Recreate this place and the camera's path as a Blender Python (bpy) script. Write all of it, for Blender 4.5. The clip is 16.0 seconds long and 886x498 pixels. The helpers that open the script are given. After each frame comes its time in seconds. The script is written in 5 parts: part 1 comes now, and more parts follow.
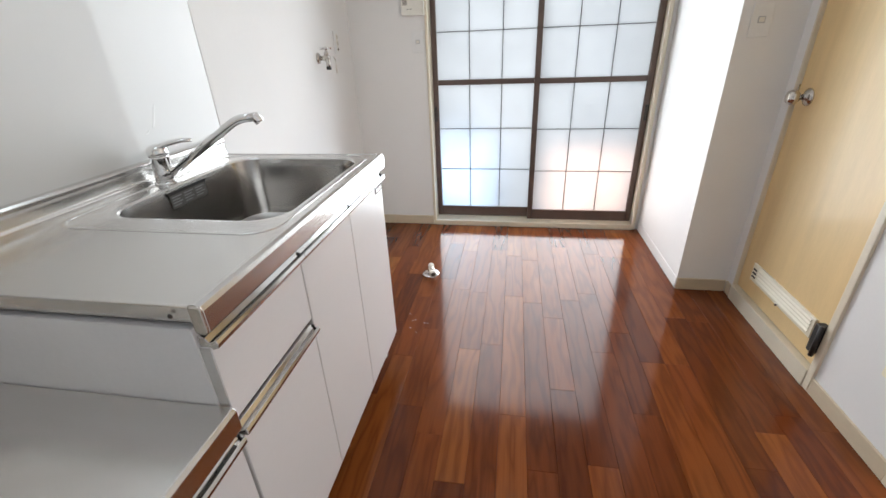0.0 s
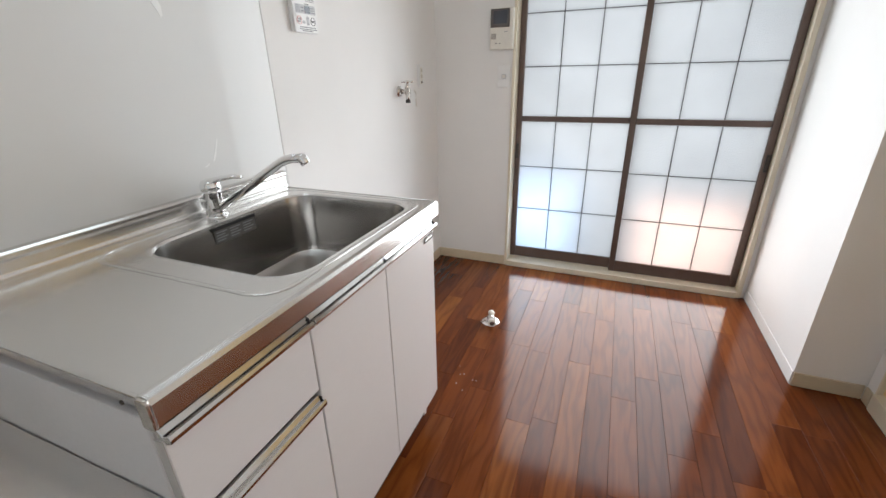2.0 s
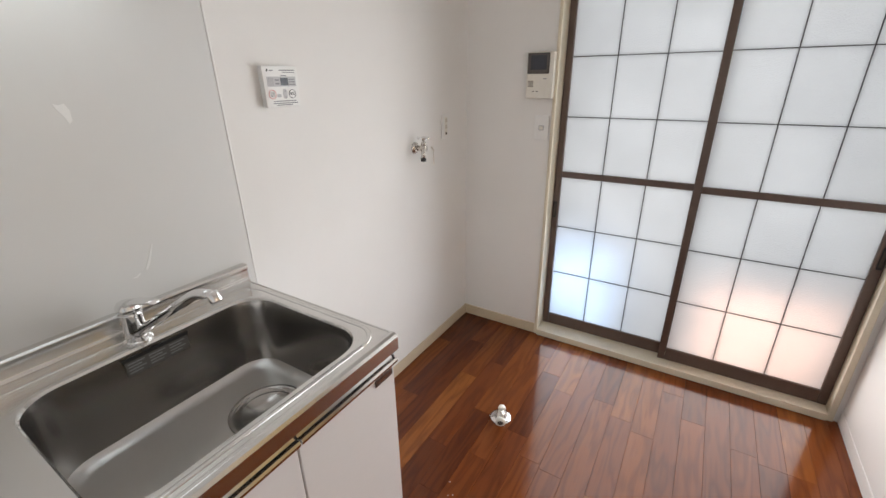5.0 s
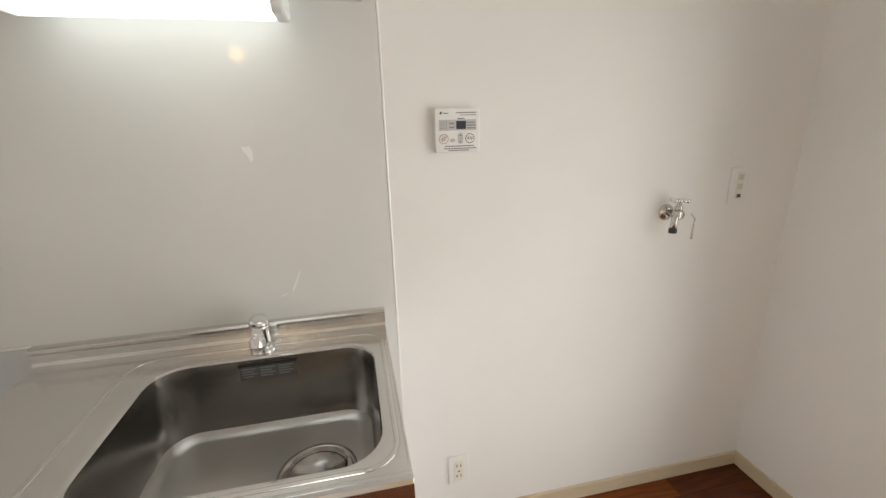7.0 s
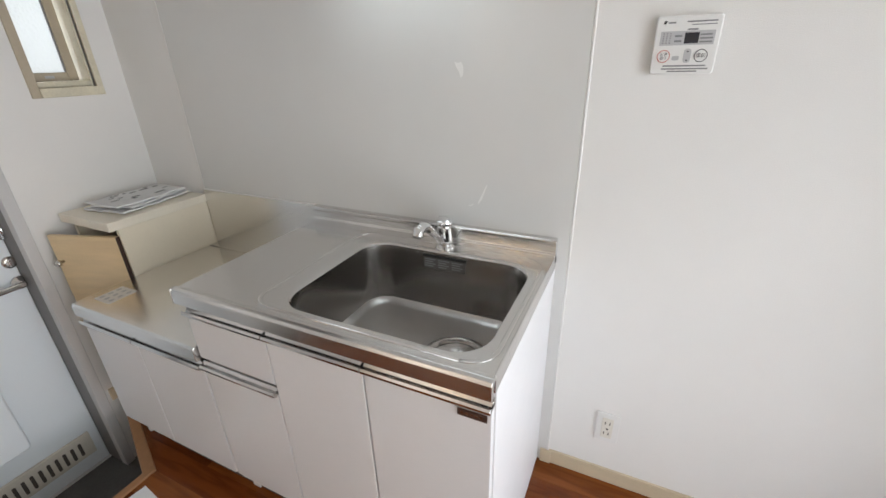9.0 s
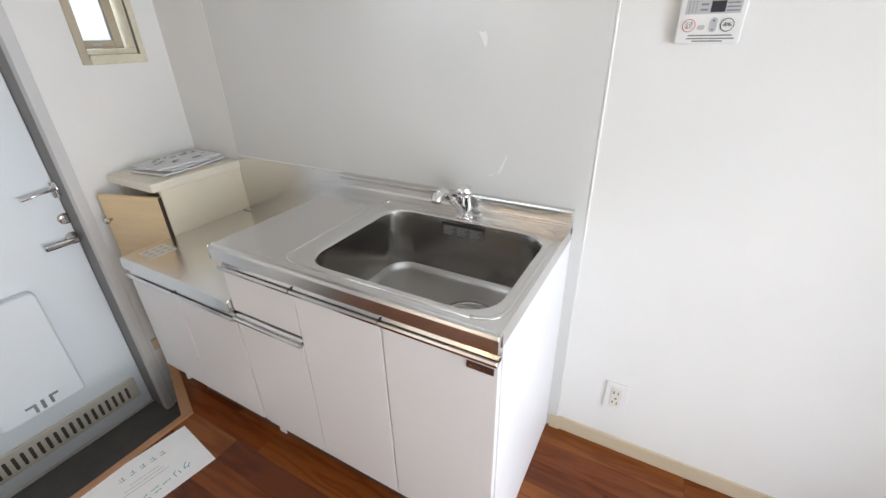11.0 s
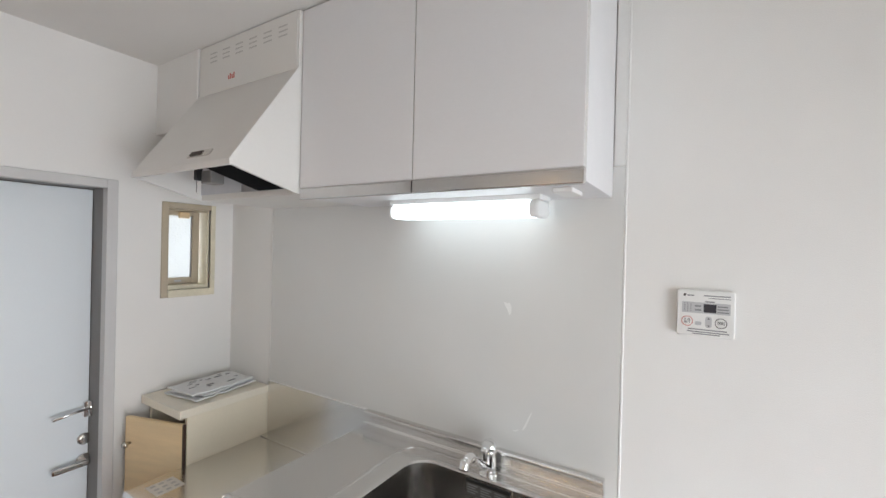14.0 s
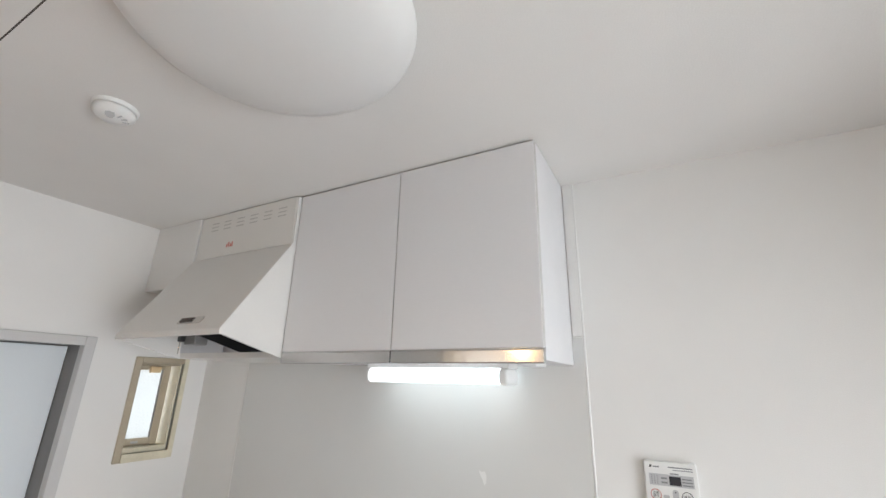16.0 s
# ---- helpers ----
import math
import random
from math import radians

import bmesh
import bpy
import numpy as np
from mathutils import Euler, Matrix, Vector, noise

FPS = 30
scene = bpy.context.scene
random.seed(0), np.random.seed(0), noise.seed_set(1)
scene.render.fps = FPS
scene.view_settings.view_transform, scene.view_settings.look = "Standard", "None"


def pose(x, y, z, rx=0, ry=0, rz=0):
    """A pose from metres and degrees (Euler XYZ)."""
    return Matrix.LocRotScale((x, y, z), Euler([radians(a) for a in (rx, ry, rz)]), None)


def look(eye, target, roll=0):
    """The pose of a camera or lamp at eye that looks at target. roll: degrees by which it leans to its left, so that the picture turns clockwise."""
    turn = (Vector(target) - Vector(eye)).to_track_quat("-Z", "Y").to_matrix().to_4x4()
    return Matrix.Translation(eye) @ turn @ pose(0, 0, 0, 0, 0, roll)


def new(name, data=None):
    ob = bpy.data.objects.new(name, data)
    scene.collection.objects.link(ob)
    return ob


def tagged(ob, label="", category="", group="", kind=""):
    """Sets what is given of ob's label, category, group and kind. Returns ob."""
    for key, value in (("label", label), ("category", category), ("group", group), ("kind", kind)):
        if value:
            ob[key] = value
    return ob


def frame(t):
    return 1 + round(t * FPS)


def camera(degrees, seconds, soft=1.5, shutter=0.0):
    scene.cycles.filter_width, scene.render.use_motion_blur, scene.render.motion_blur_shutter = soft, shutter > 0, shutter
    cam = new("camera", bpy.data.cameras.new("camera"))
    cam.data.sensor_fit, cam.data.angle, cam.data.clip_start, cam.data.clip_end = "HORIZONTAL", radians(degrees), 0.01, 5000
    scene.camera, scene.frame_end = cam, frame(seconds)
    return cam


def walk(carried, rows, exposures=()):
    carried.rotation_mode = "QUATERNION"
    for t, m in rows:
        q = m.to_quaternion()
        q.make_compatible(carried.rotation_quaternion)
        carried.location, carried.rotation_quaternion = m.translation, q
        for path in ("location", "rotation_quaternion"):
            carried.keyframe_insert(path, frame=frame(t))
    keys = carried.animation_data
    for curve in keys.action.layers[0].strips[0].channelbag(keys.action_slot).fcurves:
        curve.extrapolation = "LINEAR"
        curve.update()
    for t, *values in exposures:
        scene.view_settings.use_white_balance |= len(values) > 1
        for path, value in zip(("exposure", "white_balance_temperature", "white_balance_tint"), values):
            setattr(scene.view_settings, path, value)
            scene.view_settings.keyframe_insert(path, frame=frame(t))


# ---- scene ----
cam = camera(93.5, 16.0)
PATH = [
    (0, (1.009, 0.552, 1.156), (0.695, 2.32, 0.275), -2.3),
    (0.5, (1.031, 0.612, 1.168), (0.63, 2.386, 0.337), -1.5),
    (1, (1.111, 0.711, 1.179), (0.555, 2.455, 0.374), -1.3),
    (1.5, (1.096, 0.741, 1.179), (0.45, 2.461, 0.389), -1.2),
    (2, (1.061, 0.75, 1.19), (0.361, 2.457, 0.418), -1.1),
    (2.5, (1.043, 0.799, 1.207), (0.262, 2.48, 0.457), -1.0),
    (3, (1.039, 0.908, 1.25), (0.189, 2.555, 0.498), -0.8),
    (5.5, (1.197, 1.365, 1.412), (0.11, 2.87, 0.669), -0.8),
    (6, (1.248, 1.579, 1.401), (-0.136, 2.853, 0.72), -0.9),
    (6.5, (1.2, 1.702, 1.41), (-0.49, 2.571, 0.787), -0.9),
    (7, (1.146, 1.804, 1.41), (-0.728, 2.196, 0.831), -1.6),
    (7.5, (1.058, 1.944, 1.485), (-0.803, 1.918, 0.753), -1.9),
    (8, (1.078, 2.039, 1.432), (-0.771, 1.65, 0.776), -1.7),
    (8.5, (1.108, 2.031, 1.405), (-0.642, 1.399, 0.67), -1.8),
    (9, (1.148, 2.036, 1.371), (-0.497, 1.25, 0.549), -1.5),
    (9.5, (1.163, 2.102, 1.368), (-0.393, 1.242, 0.453), -1.7),
    (12, (1.206, 2.067, 1.355), (-0.347, 1.174, 0.465), -0.6),
    (12.5, (1.211, 2.067, 1.395), (-0.4, 1.12, 0.681), -0.1),
    (13, (1.213, 2.07, 1.455), (-0.445, 1.066, 0.963), 0.3),
    (13.5, (1.231, 2.07, 1.501), (-0.461, 1.033, 1.249), 0.9),
    (14, (1.257, 2.072, 1.541), (-0.447, 1.025, 1.532), 1.4),
    (14.5, (1.29, 2.082, 1.571), (-0.409, 1.048, 1.78), 1.7),
    (15, (1.322, 2.097, 1.603), (-0.362, 1.093, 1.996), 1.6),
    (15.5, (1.35, 2.119, 1.627), (-0.317, 1.153, 2.162), 1.4),
    (16, (1.375, 2.134, 1.635), (-0.299, 1.225, 2.244), 1.3),
]
EXPOSURE = [(0.0, -0.14, 6500, 10), (1.0, -0.22, 6550, 10), (3.0, -0.33, 6650, 11), (5.5, -0.5, 6950, 13), (6.0, -0.52, 7000, 13), (6.5, -0.53, 7800, 12), (7.5, -0.45, 6950, 10), (8.5, -0.45, 6700, 10), (9.5, -0.34, 6600, 11), (12.0, -0.02, 6450, 10), (12.5, -0.06, 6450, 10), (13.0, -0.22, 6550, 11), (13.5, -0.36, 6600, 11), (16.0, -0.31, 6600, 10)]
walk(cam, [(t, look(eye, target, roll)) for t, eye, target, roll in PATH], EXPOSURE)

# ---------------------------------------------------------------- light
world = bpy.data.worlds.new("sky")
scene.world = world
world.use_nodes = True
wn = world.node_tree
sky = wn.nodes.new("ShaderNodeTexSky")
sky.sky_type = "NISHITA"
sky.sun_disc = False
sky.sun_elevation, sky.sun_rotation = radians(48), radians(250)
wn.links.new(sky.outputs[0], wn.nodes["Background"].inputs[0])
wn.nodes["Background"].inputs[1].default_value = 0.12


def area(name, m, sx, sy, watts, color, spread=180):
    d = bpy.data.lights.new(name, "AREA")
    d.shape, d.size, d.size_y, d.energy, d.color = "RECTANGLE", sx, sy, watts, color
    ob = new(name, d)
    ob.matrix_world = m
    d.spread = radians(spread)
    return ob


sun = bpy.data.lights.new("sun", "SUN")
sun.energy, sun.angle, sun.color = 2.5, radians(0.5), (1.0, 0.95, 0.88)
new("sun", sun).matrix_world = look((0, 0, 10), (-6.4, 2.3, 2.4))
# daylight that stands in the opening of the glazed sliding door, from the bright space behind it
area("daylight_door", look((1.145, 3.303, 0.945), (1.145, 0, 0.93)), 1.28, 1.70, 26.5, (0.88, 0.95, 1.0), 136)
area("daylight_door_behind", look((1.10, 3.72, 1.02), (1.10, 0, 0.97)), 1.5, 2.0, 19, (0.94, 0.98, 1.0))
area("daylight_door_sky", look((0.67, 3.52, 0.32), (0.67, 0, 0.3)), 0.34, 0.50, 1.9, (0.36, 0.62, 1.0), 140)
area("daylight_door_sunlit", look((1.50, 3.52, 0.28), (1.50, 0, 0.24)), 0.50, 0.44, 1.6, (1.0, 0.54, 0.36), 90)


# daylight of the side room's window, which reaches the kitchen through the open doorway
area("daylight_side_room", look((3.5, -0.80, 1.40), (3.4, 2.0, 1.1)), 1.6, 1.3, 62, (1.0, 0.965, 0.91))


# ---------------------------------------------------------------- materials
def material(name, base, rough=0.5, metal=0.0, vary=0.06, scale=6.0, bump=0.0, bump_scale=120.0, stretch=(1, 1, 1), spec=0.5, rough_vary=0.0, coat=0.0):
    """Principled surface with variation at two scales and fine relief, in metres of the world."""
    m = bpy.data.materials.new(name)
    m.use_nodes = True
    t = m.node_tree
    n, link = t.nodes, t.links.new
    p = n["Principled BSDF"]
    p.inputs["Roughness"].default_value = rough
    p.inputs["Metallic"].default_value = metal
    p.inputs["Specular IOR Level"].default_value = spec
    p.inputs["Coat Weight"].default_value = coat
    g = n.new("ShaderNodeNewGeometry")
    mp = n.new("ShaderNodeMapping")
    mp.inputs["Scale"].default_value = stretch
    link(g.outputs["Position"], mp.inputs["Vector"])
    big = n.new("ShaderNodeTexNoise")
    big.inputs["Scale"].default_value = scale
    big.inputs["Detail"].default_value = 4
    link(mp.outputs[0], big.inputs["Vector"])
    small = n.new("ShaderNodeTexNoise")
    small.inputs["Scale"].default_value = bump_scale
    small.inputs["Detail"].default_value = 3
    link(mp.outputs[0], small.inputs["Vector"])
    mixn = n.new("ShaderNodeMath")
    mixn.operation = "MULTIPLY_ADD"
    mixn.inputs[1].default_value = 0.65
    link(big.outputs[0], mixn.inputs[0])
    part_small = n.new("ShaderNodeMath")
    part_small.operation = "MULTIPLY"
    part_small.inputs[1].default_value = 0.35
    link(small.outputs[0], part_small.inputs[0])
    link(part_small.outputs[0], mixn.inputs[2])
    ramp = n.new("ShaderNodeValToRGB")
    lo = [max(0.0, c * (1 - vary)) for c in base]
    hi = [min(1.0, c * (1 + vary)) for c in base]
    ramp.color_ramp.elements[0].position, ramp.color_ramp.elements[0].color = 0.32, (*lo, 1)
    ramp.color_ramp.elements[1].position, ramp.color_ramp.elements[1].color = 0.68, (*hi, 1)
    link(mixn.outputs[0], ramp.inputs[0])
    link(ramp.outputs[0], p.inputs["Base Color"])
    if rough_vary:
        r = n.new("ShaderNodeMapRange")
        r.inputs["From Min"].default_value, r.inputs["From Max"].default_value = 0.3, 0.7
        r.inputs["To Min"].default_value, r.inputs["To Max"].default_value = rough - rough_vary, rough + rough_vary
        link(mixn.outputs[0], r.inputs["Value"])
        link(r.outputs[0], p.inputs["Roughness"])
    if bump:
        b = n.new("ShaderNodeBump")
        b.inputs["Strength"].default_value = bump
        b.inputs["Distance"].default_value = 0.002
        link(small.outputs[0], b.inputs["Height"])
        link(b.outputs[0], p.inputs["Normal"])
    return m


def wood_floor():
    """Varnished red-brown strip flooring: one tone per strip, cathedral grain along y, uneven gloss."""
    m = bpy.data.materials.new("wood_floor")
    m.use_nodes = True
    t = m.node_tree
    n, link = t.nodes, t.links.new
    p = n["Principled BSDF"]
    g = n.new("ShaderNodeNewGeometry")
    o = n.new("ShaderNodeObjectInfo")
    off = n.new("ShaderNodeVectorMath")
    off.operation = "MULTIPLY_ADD"
    off.inputs[0].default_value = (3.0, 17.0, 5.0)
    link(o.outputs["Random"], off.inputs[1])
    link(g.outputs["Position"], off.inputs[2])
    mp = n.new("ShaderNodeMapping")
    mp.inputs["Scale"].default_value = (8.0, 1.0, 1.0)
    link(off.outputs[0], mp.inputs["Vector"])
    wob = n.new("ShaderNodeTexNoise")
    wob.inputs["Scale"].default_value, wob.inputs["Detail"].default_value = 1.3, 3.0
    link(mp.outputs[0], wob.inputs["Vector"])
    rings = n.new("ShaderNodeMath")
    rings.operation = "MULTIPLY"
    rings.inputs[1].default_value = 7.0
    link(wob.outputs[0], rings.inputs[0])
    sin = n.new("ShaderNodeMath")
    sin.operation = "PINGPONG"
    sin.inputs[1].default_value = 0.5
    link(rings.outputs[0], sin.inputs[0])
    mp2 = n.new("ShaderNodeMapping")
    mp2.inputs["Scale"].default_value = (420.0, 5.0, 1.0)
    link(off.outputs[0], mp2.inputs["Vector"])
    pores = n.new("ShaderNodeTexNoise")
    pores.inputs["Scale"].default_value, pores.inputs["Detail"].default_value = 1.0, 4.0
    link(mp2.outputs[0], pores.inputs["Vector"])
    tone = n.new("ShaderNodeValToRGB")
    e = tone.color_ramp.elements
    e[0].position, e[0].color = 0.0, (0.096, 0.0220, 0.0056, 1)
    e[1].position, e[1].color = 1.0, (0.245, 0.0780, 0.0170, 1)
    e1 = tone.color_ramp.elements.new(0.45)
    e1.color = (0.148, 0.0362, 0.0086, 1)
    e2 = tone.color_ramp.elements.new(0.78)
    e2.color = (0.180, 0.0485, 0.0108, 1)
    link(o.outputs["Random"], tone.inputs[0])
    dark = n.new("ShaderNodeMix")
    dark.data_type, dark.blend_type = "RGBA", "MULTIPLY"
    dark.inputs["Factor"].default_value = 1.0
    gr = n.new("ShaderNodeValToRGB")
    gr.color_ramp.elements[0].position, gr.color_ramp.elements[0].color = 0.0, (0.74, 0.69, 0.66, 1)
    gr.color_ramp.elements[1].position, gr.color_ramp.elements[1].color = 0.36, (1.08, 1.08, 1.08, 1)
    link(sin.outputs[0], gr.inputs[0])
    pr = n.new("ShaderNodeValToRGB")
    pr.color_ramp.elements[0].position, pr.color_ramp.elements[0].color = 0.25, (0.90, 0.88, 0.86, 1)
    pr.color_ramp.elements[1].position, pr.color_ramp.elements[1].color = 0.65, (1.06, 1.06, 1.06, 1)
    link(pores.outputs[0], pr.inputs[0])
    link(tone.outputs[0], dark.inputs["A"])
    link(gr.outputs[0], dark.inputs["B"])
    dark2 = n.new("ShaderNodeMix")
    dark2.data_type, dark2.blend_type = "RGBA", "MULTIPLY"
    dark2.inputs["Factor"].default_value = 1.0
    link(dark.outputs["Result"], dark2.inputs["A"])
    link(pr.outputs[0], dark2.inputs["B"])
    link(dark2.outputs["Result"], p.inputs["Base Color"])
    wear = n.new("ShaderNodeTexNoise")
    wear.inputs["Scale"].default_value, wear.inputs["Detail"].default_value = 5.0, 5.0
    link(g.outputs["Position"], wear.inputs["Vector"])
    rr = n.new("ShaderNodeMapRange")
    rr.inputs["To Min"].default_value, rr.inputs["To Max"].default_value = 0.09, 0.16
    link(wear.outputs[0], rr.inputs["Value"])
    link(rr.outputs[0], p.inputs["Roughness"])
    p.inputs["Specular IOR Level"].default_value = 0.0
    p.inputs["Coat Weight"].default_value, p.inputs["Coat Roughness"].default_value, p.inputs["Coat IOR"].default_value = 1.0, 0.09, 1.40
    link(rr.outputs[0], p.inputs["Coat Roughness"])
    mp3 = n.new("ShaderNodeMapping")
    mp3.inputs["Scale"].default_value = (34.0, 12.0, 1.0)
    link(off.outputs[0], mp3.inputs["Vector"])
    und = n.new("ShaderNodeTexNoise")
    und.inputs["Scale"].default_value, und.inputs["Detail"].default_value = 1.0, 3.0
    link(mp3.outputs[0], und.inputs["Vector"])
    b = n.new("ShaderNodeBump")
    b.inputs["Strength"].default_value, b.inputs["Distance"].default_value = 0.05, 0.0012
    link(und.outputs[0], b.inputs["Height"])
    b2 = n.new("ShaderNodeBump")
    b2.inputs["Strength"].default_value, b2.inputs["Distance"].default_value = 0.06, 0.0003
    link(pores.outputs[0], b2.inputs["Height"])
    link(b.outputs[0], b2.inputs["Normal"])
    link(b2.outputs[0], p.inputs["Normal"])
    link(b2.outputs[0], p.inputs["Coat Normal"])
    return m


def frosted_glass(name, tint, scale, strength):
    """Figured glass: light passes scattered, the near face keeps a dull gloss."""
    m = bpy.data.materials.new(name)
    m.use_nodes = True
    t = m.node_tree
    n, link = t.nodes, t.links.new
    n.remove(n["Principled BSDF"])
    out = n["Material Output"]
    tr = n.new("ShaderNodeBsdfTranslucent")
    gl = n.new("ShaderNodeBsdfGlossy")
    gl.inputs["Roughness"].default_value = 0.4
    df = n.new("ShaderNodeBsdfDiffuse")
    df.inputs["Color"].default_value = (0.75, 0.78, 0.8, 1)
    g = n.new("ShaderNodeNewGeometry")
    v = n.new("ShaderNodeTexVoronoi")
    v.inputs["Scale"].default_value = scale
    link(g.outputs["Position"], v.inputs["Vector"])
    nz = n.new("ShaderNodeTexNoise")
    nz.inputs["Scale"].default_value = 3.0
    link(g.outputs["Position"], nz.inputs["Vector"])
    ramp = n.new("ShaderNodeValToRGB")
    ramp.color_ramp.elements[0].position, ramp.color_ramp.elements[0].color = 0.3, tuple(c * 0.9 for c in tint) + (1,)
    ramp.color_ramp.elements[1].position, ramp.color_ramp.elements[1].color = 0.7, (*tint, 1)
    link(nz.outputs[0], ramp.inputs[0])
    link(ramp.outputs[0], tr.inputs["Color"])
    b = n.new("ShaderNodeBump")
    b.inputs["Strength"].default_value, b.inputs["Distance"].default_value = strength, 0.002
    link(v.outputs["Distance"], b.inputs["Height"])
    for s in (tr, gl, df):
        link(b.outputs[0], s.inputs["Normal"])
    m1 = n.new("ShaderNodeMixShader")
    m1.inputs[0].default_value = 0.12
    m2 = n.new("ShaderNodeMixShader")
    m2.inputs[0].default_value = 0.03
    link(tr.outputs[0], m1.inputs[1])
    link(df.outputs[0], m1.inputs[2])
    link(m1.outputs[0], m2.inputs[1])
    link(gl.outputs[0], m2.inputs[2])
    link(m2.outputs[0], out.inputs[0])
    return m


def steel(name, base, rough, along):
    """Brushed stainless steel; along is the way the brushing runs."""
    stretch = {"y": (5000, 60, 5000), "x": (60, 5000, 5000)}[along]
    return material(name, base, rough, 1.0, 0.015, 0.0008, 0.0, 1.0, stretch, rough_vary=0.012)


def glow(name, color, strength):
    m = bpy.data.materials.new(name)
    m.use_nodes = True
    p = m.node_tree.nodes["Principled BSDF"]
    p.inputs["Base Color"].default_value = (0.9, 0.9, 0.9, 1)
    p.inputs["Emission Color"].default_value = (*color, 1)
    p.inputs["Emission Strength"].default_value = strength
    return m


M = {}
M["wall"] = material("wallpaper_white", (0.82, 0.805, 0.785), 0.75, vary=0.03, scale=2.5, bump=0.35, bump_scale=420, spec=0.25)
M["ceiling"] = material("ceiling_paper", (0.79, 0.77, 0.745), 0.85, vary=0.03, scale=2.0, bump=0.3, bump_scale=300, spec=0.2)
M["panel"] = material("kitchen_panel", (0.685, 0.68, 0.665), 0.3, vary=0.02, scale=1.5, bump=0.05, bump_scale=5, spec=0.4, rough_vary=0.015)
pn = M["panel"].node_tree.nodes["Principled BSDF"]
pn.inputs["Coat Weight"].default_value, pn.inputs["Coat IOR"].default_value, pn.inputs["Coat Roughness"].default_value = 1.0, 1.32, 0.035
pn.id_data.links.new(pn.inputs["Normal"].links[0].from_socket, pn.inputs["Coat Normal"])
M["panel_trim"] = material("panel_trim", (0.80, 0.79, 0.77), 0.4, vary=0.03)
M["laminate"] = material("white_laminate", (0.745, 0.738, 0.75), 0.33, vary=0.02, scale=3, bump=0.03, bump_scale=260, stretch=(1, 0.25, 1))
M["laminate_side"] = material("white_side_board", (0.75, 0.74, 0.75), 0.42, vary=0.03)
M["edge_grey"] = material("door_edge_grey", (0.56, 0.54, 0.52), 0.5, vary=0.06)
M["steel"] = steel("brushed_steel", (0.74, 0.73, 0.715), 0.23, "y")
# same steel twice: darkened for shaded walls and drain, lightened for the lit bottom
M["steel_basin_shaded"] = material("basin_steel_shaded", (0.40, 0.385, 0.37), 0.22, 1.0, vary=0.03, scale=5, bump_scale=14)
M["steel_bottom_lit"] = material("satin_basin_bottom_lit", (0.60, 0.59, 0.575), 0.34, 1.0, vary=0.03, scale=5, bump_scale=14)
M["alu"] = material("aluminium_rail", (0.66, 0.65, 0.64), 0.13, 1.0, vary=0.04, scale=3, rough_vary=0.03)
M["chrome"] = material("chrome", (0.86, 0.86, 0.86), 0.06, 1.0, vary=0.02, scale=30, rough_vary=0.02)
M["chrome_dull"] = material("worn_nickel", (0.62, 0.59, 0.55), 0.24, 1.0, vary=0.08, scale=40, rough_vary=0.06)
M["black"] = material("black_plastic", (0.018, 0.017, 0.017), 0.45, vary=0.15)
M["filter_black"] = material("filter_black", (0.006, 0.006, 0.007), 0.9, vary=0.2, spec=0.05)
M["brown_tag"] = material("brown_tag", (0.05, 0.022, 0.014), 0.4, vary=0.1)
M["base_trim"] = material("beige_trim", (0.60, 0.50, 0.36), 0.42, vary=0.06, scale=8, bump=0.05, bump_scale=60, stretch=(1, 1, 4))
M["casing"] = material("cream_casing", (0.74, 0.66, 0.52), 0.4, vary=0.05, scale=6)
M["door_cream"] = material("cream_door", (0.80, 0.58, 0.29), 0.36, vary=0.06, scale=3, bump=0.05, bump_scale=40, stretch=(6, 6, 0.6), coat=0.1)
M["cream_plastic"] = material("cream_plastic", (0.86, 0.79, 0.63), 0.4, vary=0.04)
M["sash_brown"] = material("bronze_sash", (0.13, 0.09, 0.075), 0.36, 0.35, vary=0.12, scale=12)
M["muntin"] = material("muntin_grey", (0.11, 0.105, 0.11), 0.45, 0.2, vary=0.1)
M["glass"] = frosted_glass("figured_glass", (0.81, 0.82, 0.83), 210, 0.5)
M["glass_small"] = frosted_glass("hammered_glass", (0.60, 0.62, 0.63), 90, 0.6)
M["steel_door"] = material("painted_steel_door", (0.755, 0.80, 0.83), 0.38, vary=0.02, scale=2, bump=0.04, bump_scale=240)
M["steel_frame"] = material("painted_steel_frame", (0.60, 0.59, 0.585), 0.42, vary=0.03)
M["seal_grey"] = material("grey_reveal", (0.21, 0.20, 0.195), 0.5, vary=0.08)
M["grille_beige"] = material("grille_beige", (0.60, 0.56, 0.49), 0.45, vary=0.06, scale=20)
M["slot_dark"] = material("slot_dark", (0.07, 0.056, 0.047), 0.7, vary=0.15)
M["genkan"] = material("entry_vinyl", (0.11, 0.105, 0.10), 0.55, vary=0.2, scale=9, bump=0.2, bump_scale=90)
M["step_wood"] = material("step_wood", (0.33, 0.165, 0.075), 0.35, vary=0.12, scale=10, stretch=(1, 1, 1), bump=0.06, bump_scale=60)
M["window_beige"] = material("beige_aluminium", (0.48, 0.41, 0.31), 0.42, 0.15, vary=0.06, scale=14)
M["window_yellow"] = material("yellowed_sill", (0.70, 0.645, 0.50), 0.45, vary=0.12, scale=16)
M["hood"] = material("painted_hood", (0.74, 0.72, 0.69), 0.33, vary=0.02, scale=4)
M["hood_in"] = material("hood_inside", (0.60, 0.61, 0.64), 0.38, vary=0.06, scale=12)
M["box_cream"] = material("cream_board", (0.85, 0.79, 0.67), 0.5, vary=0.04, scale=7, bump=0.05)
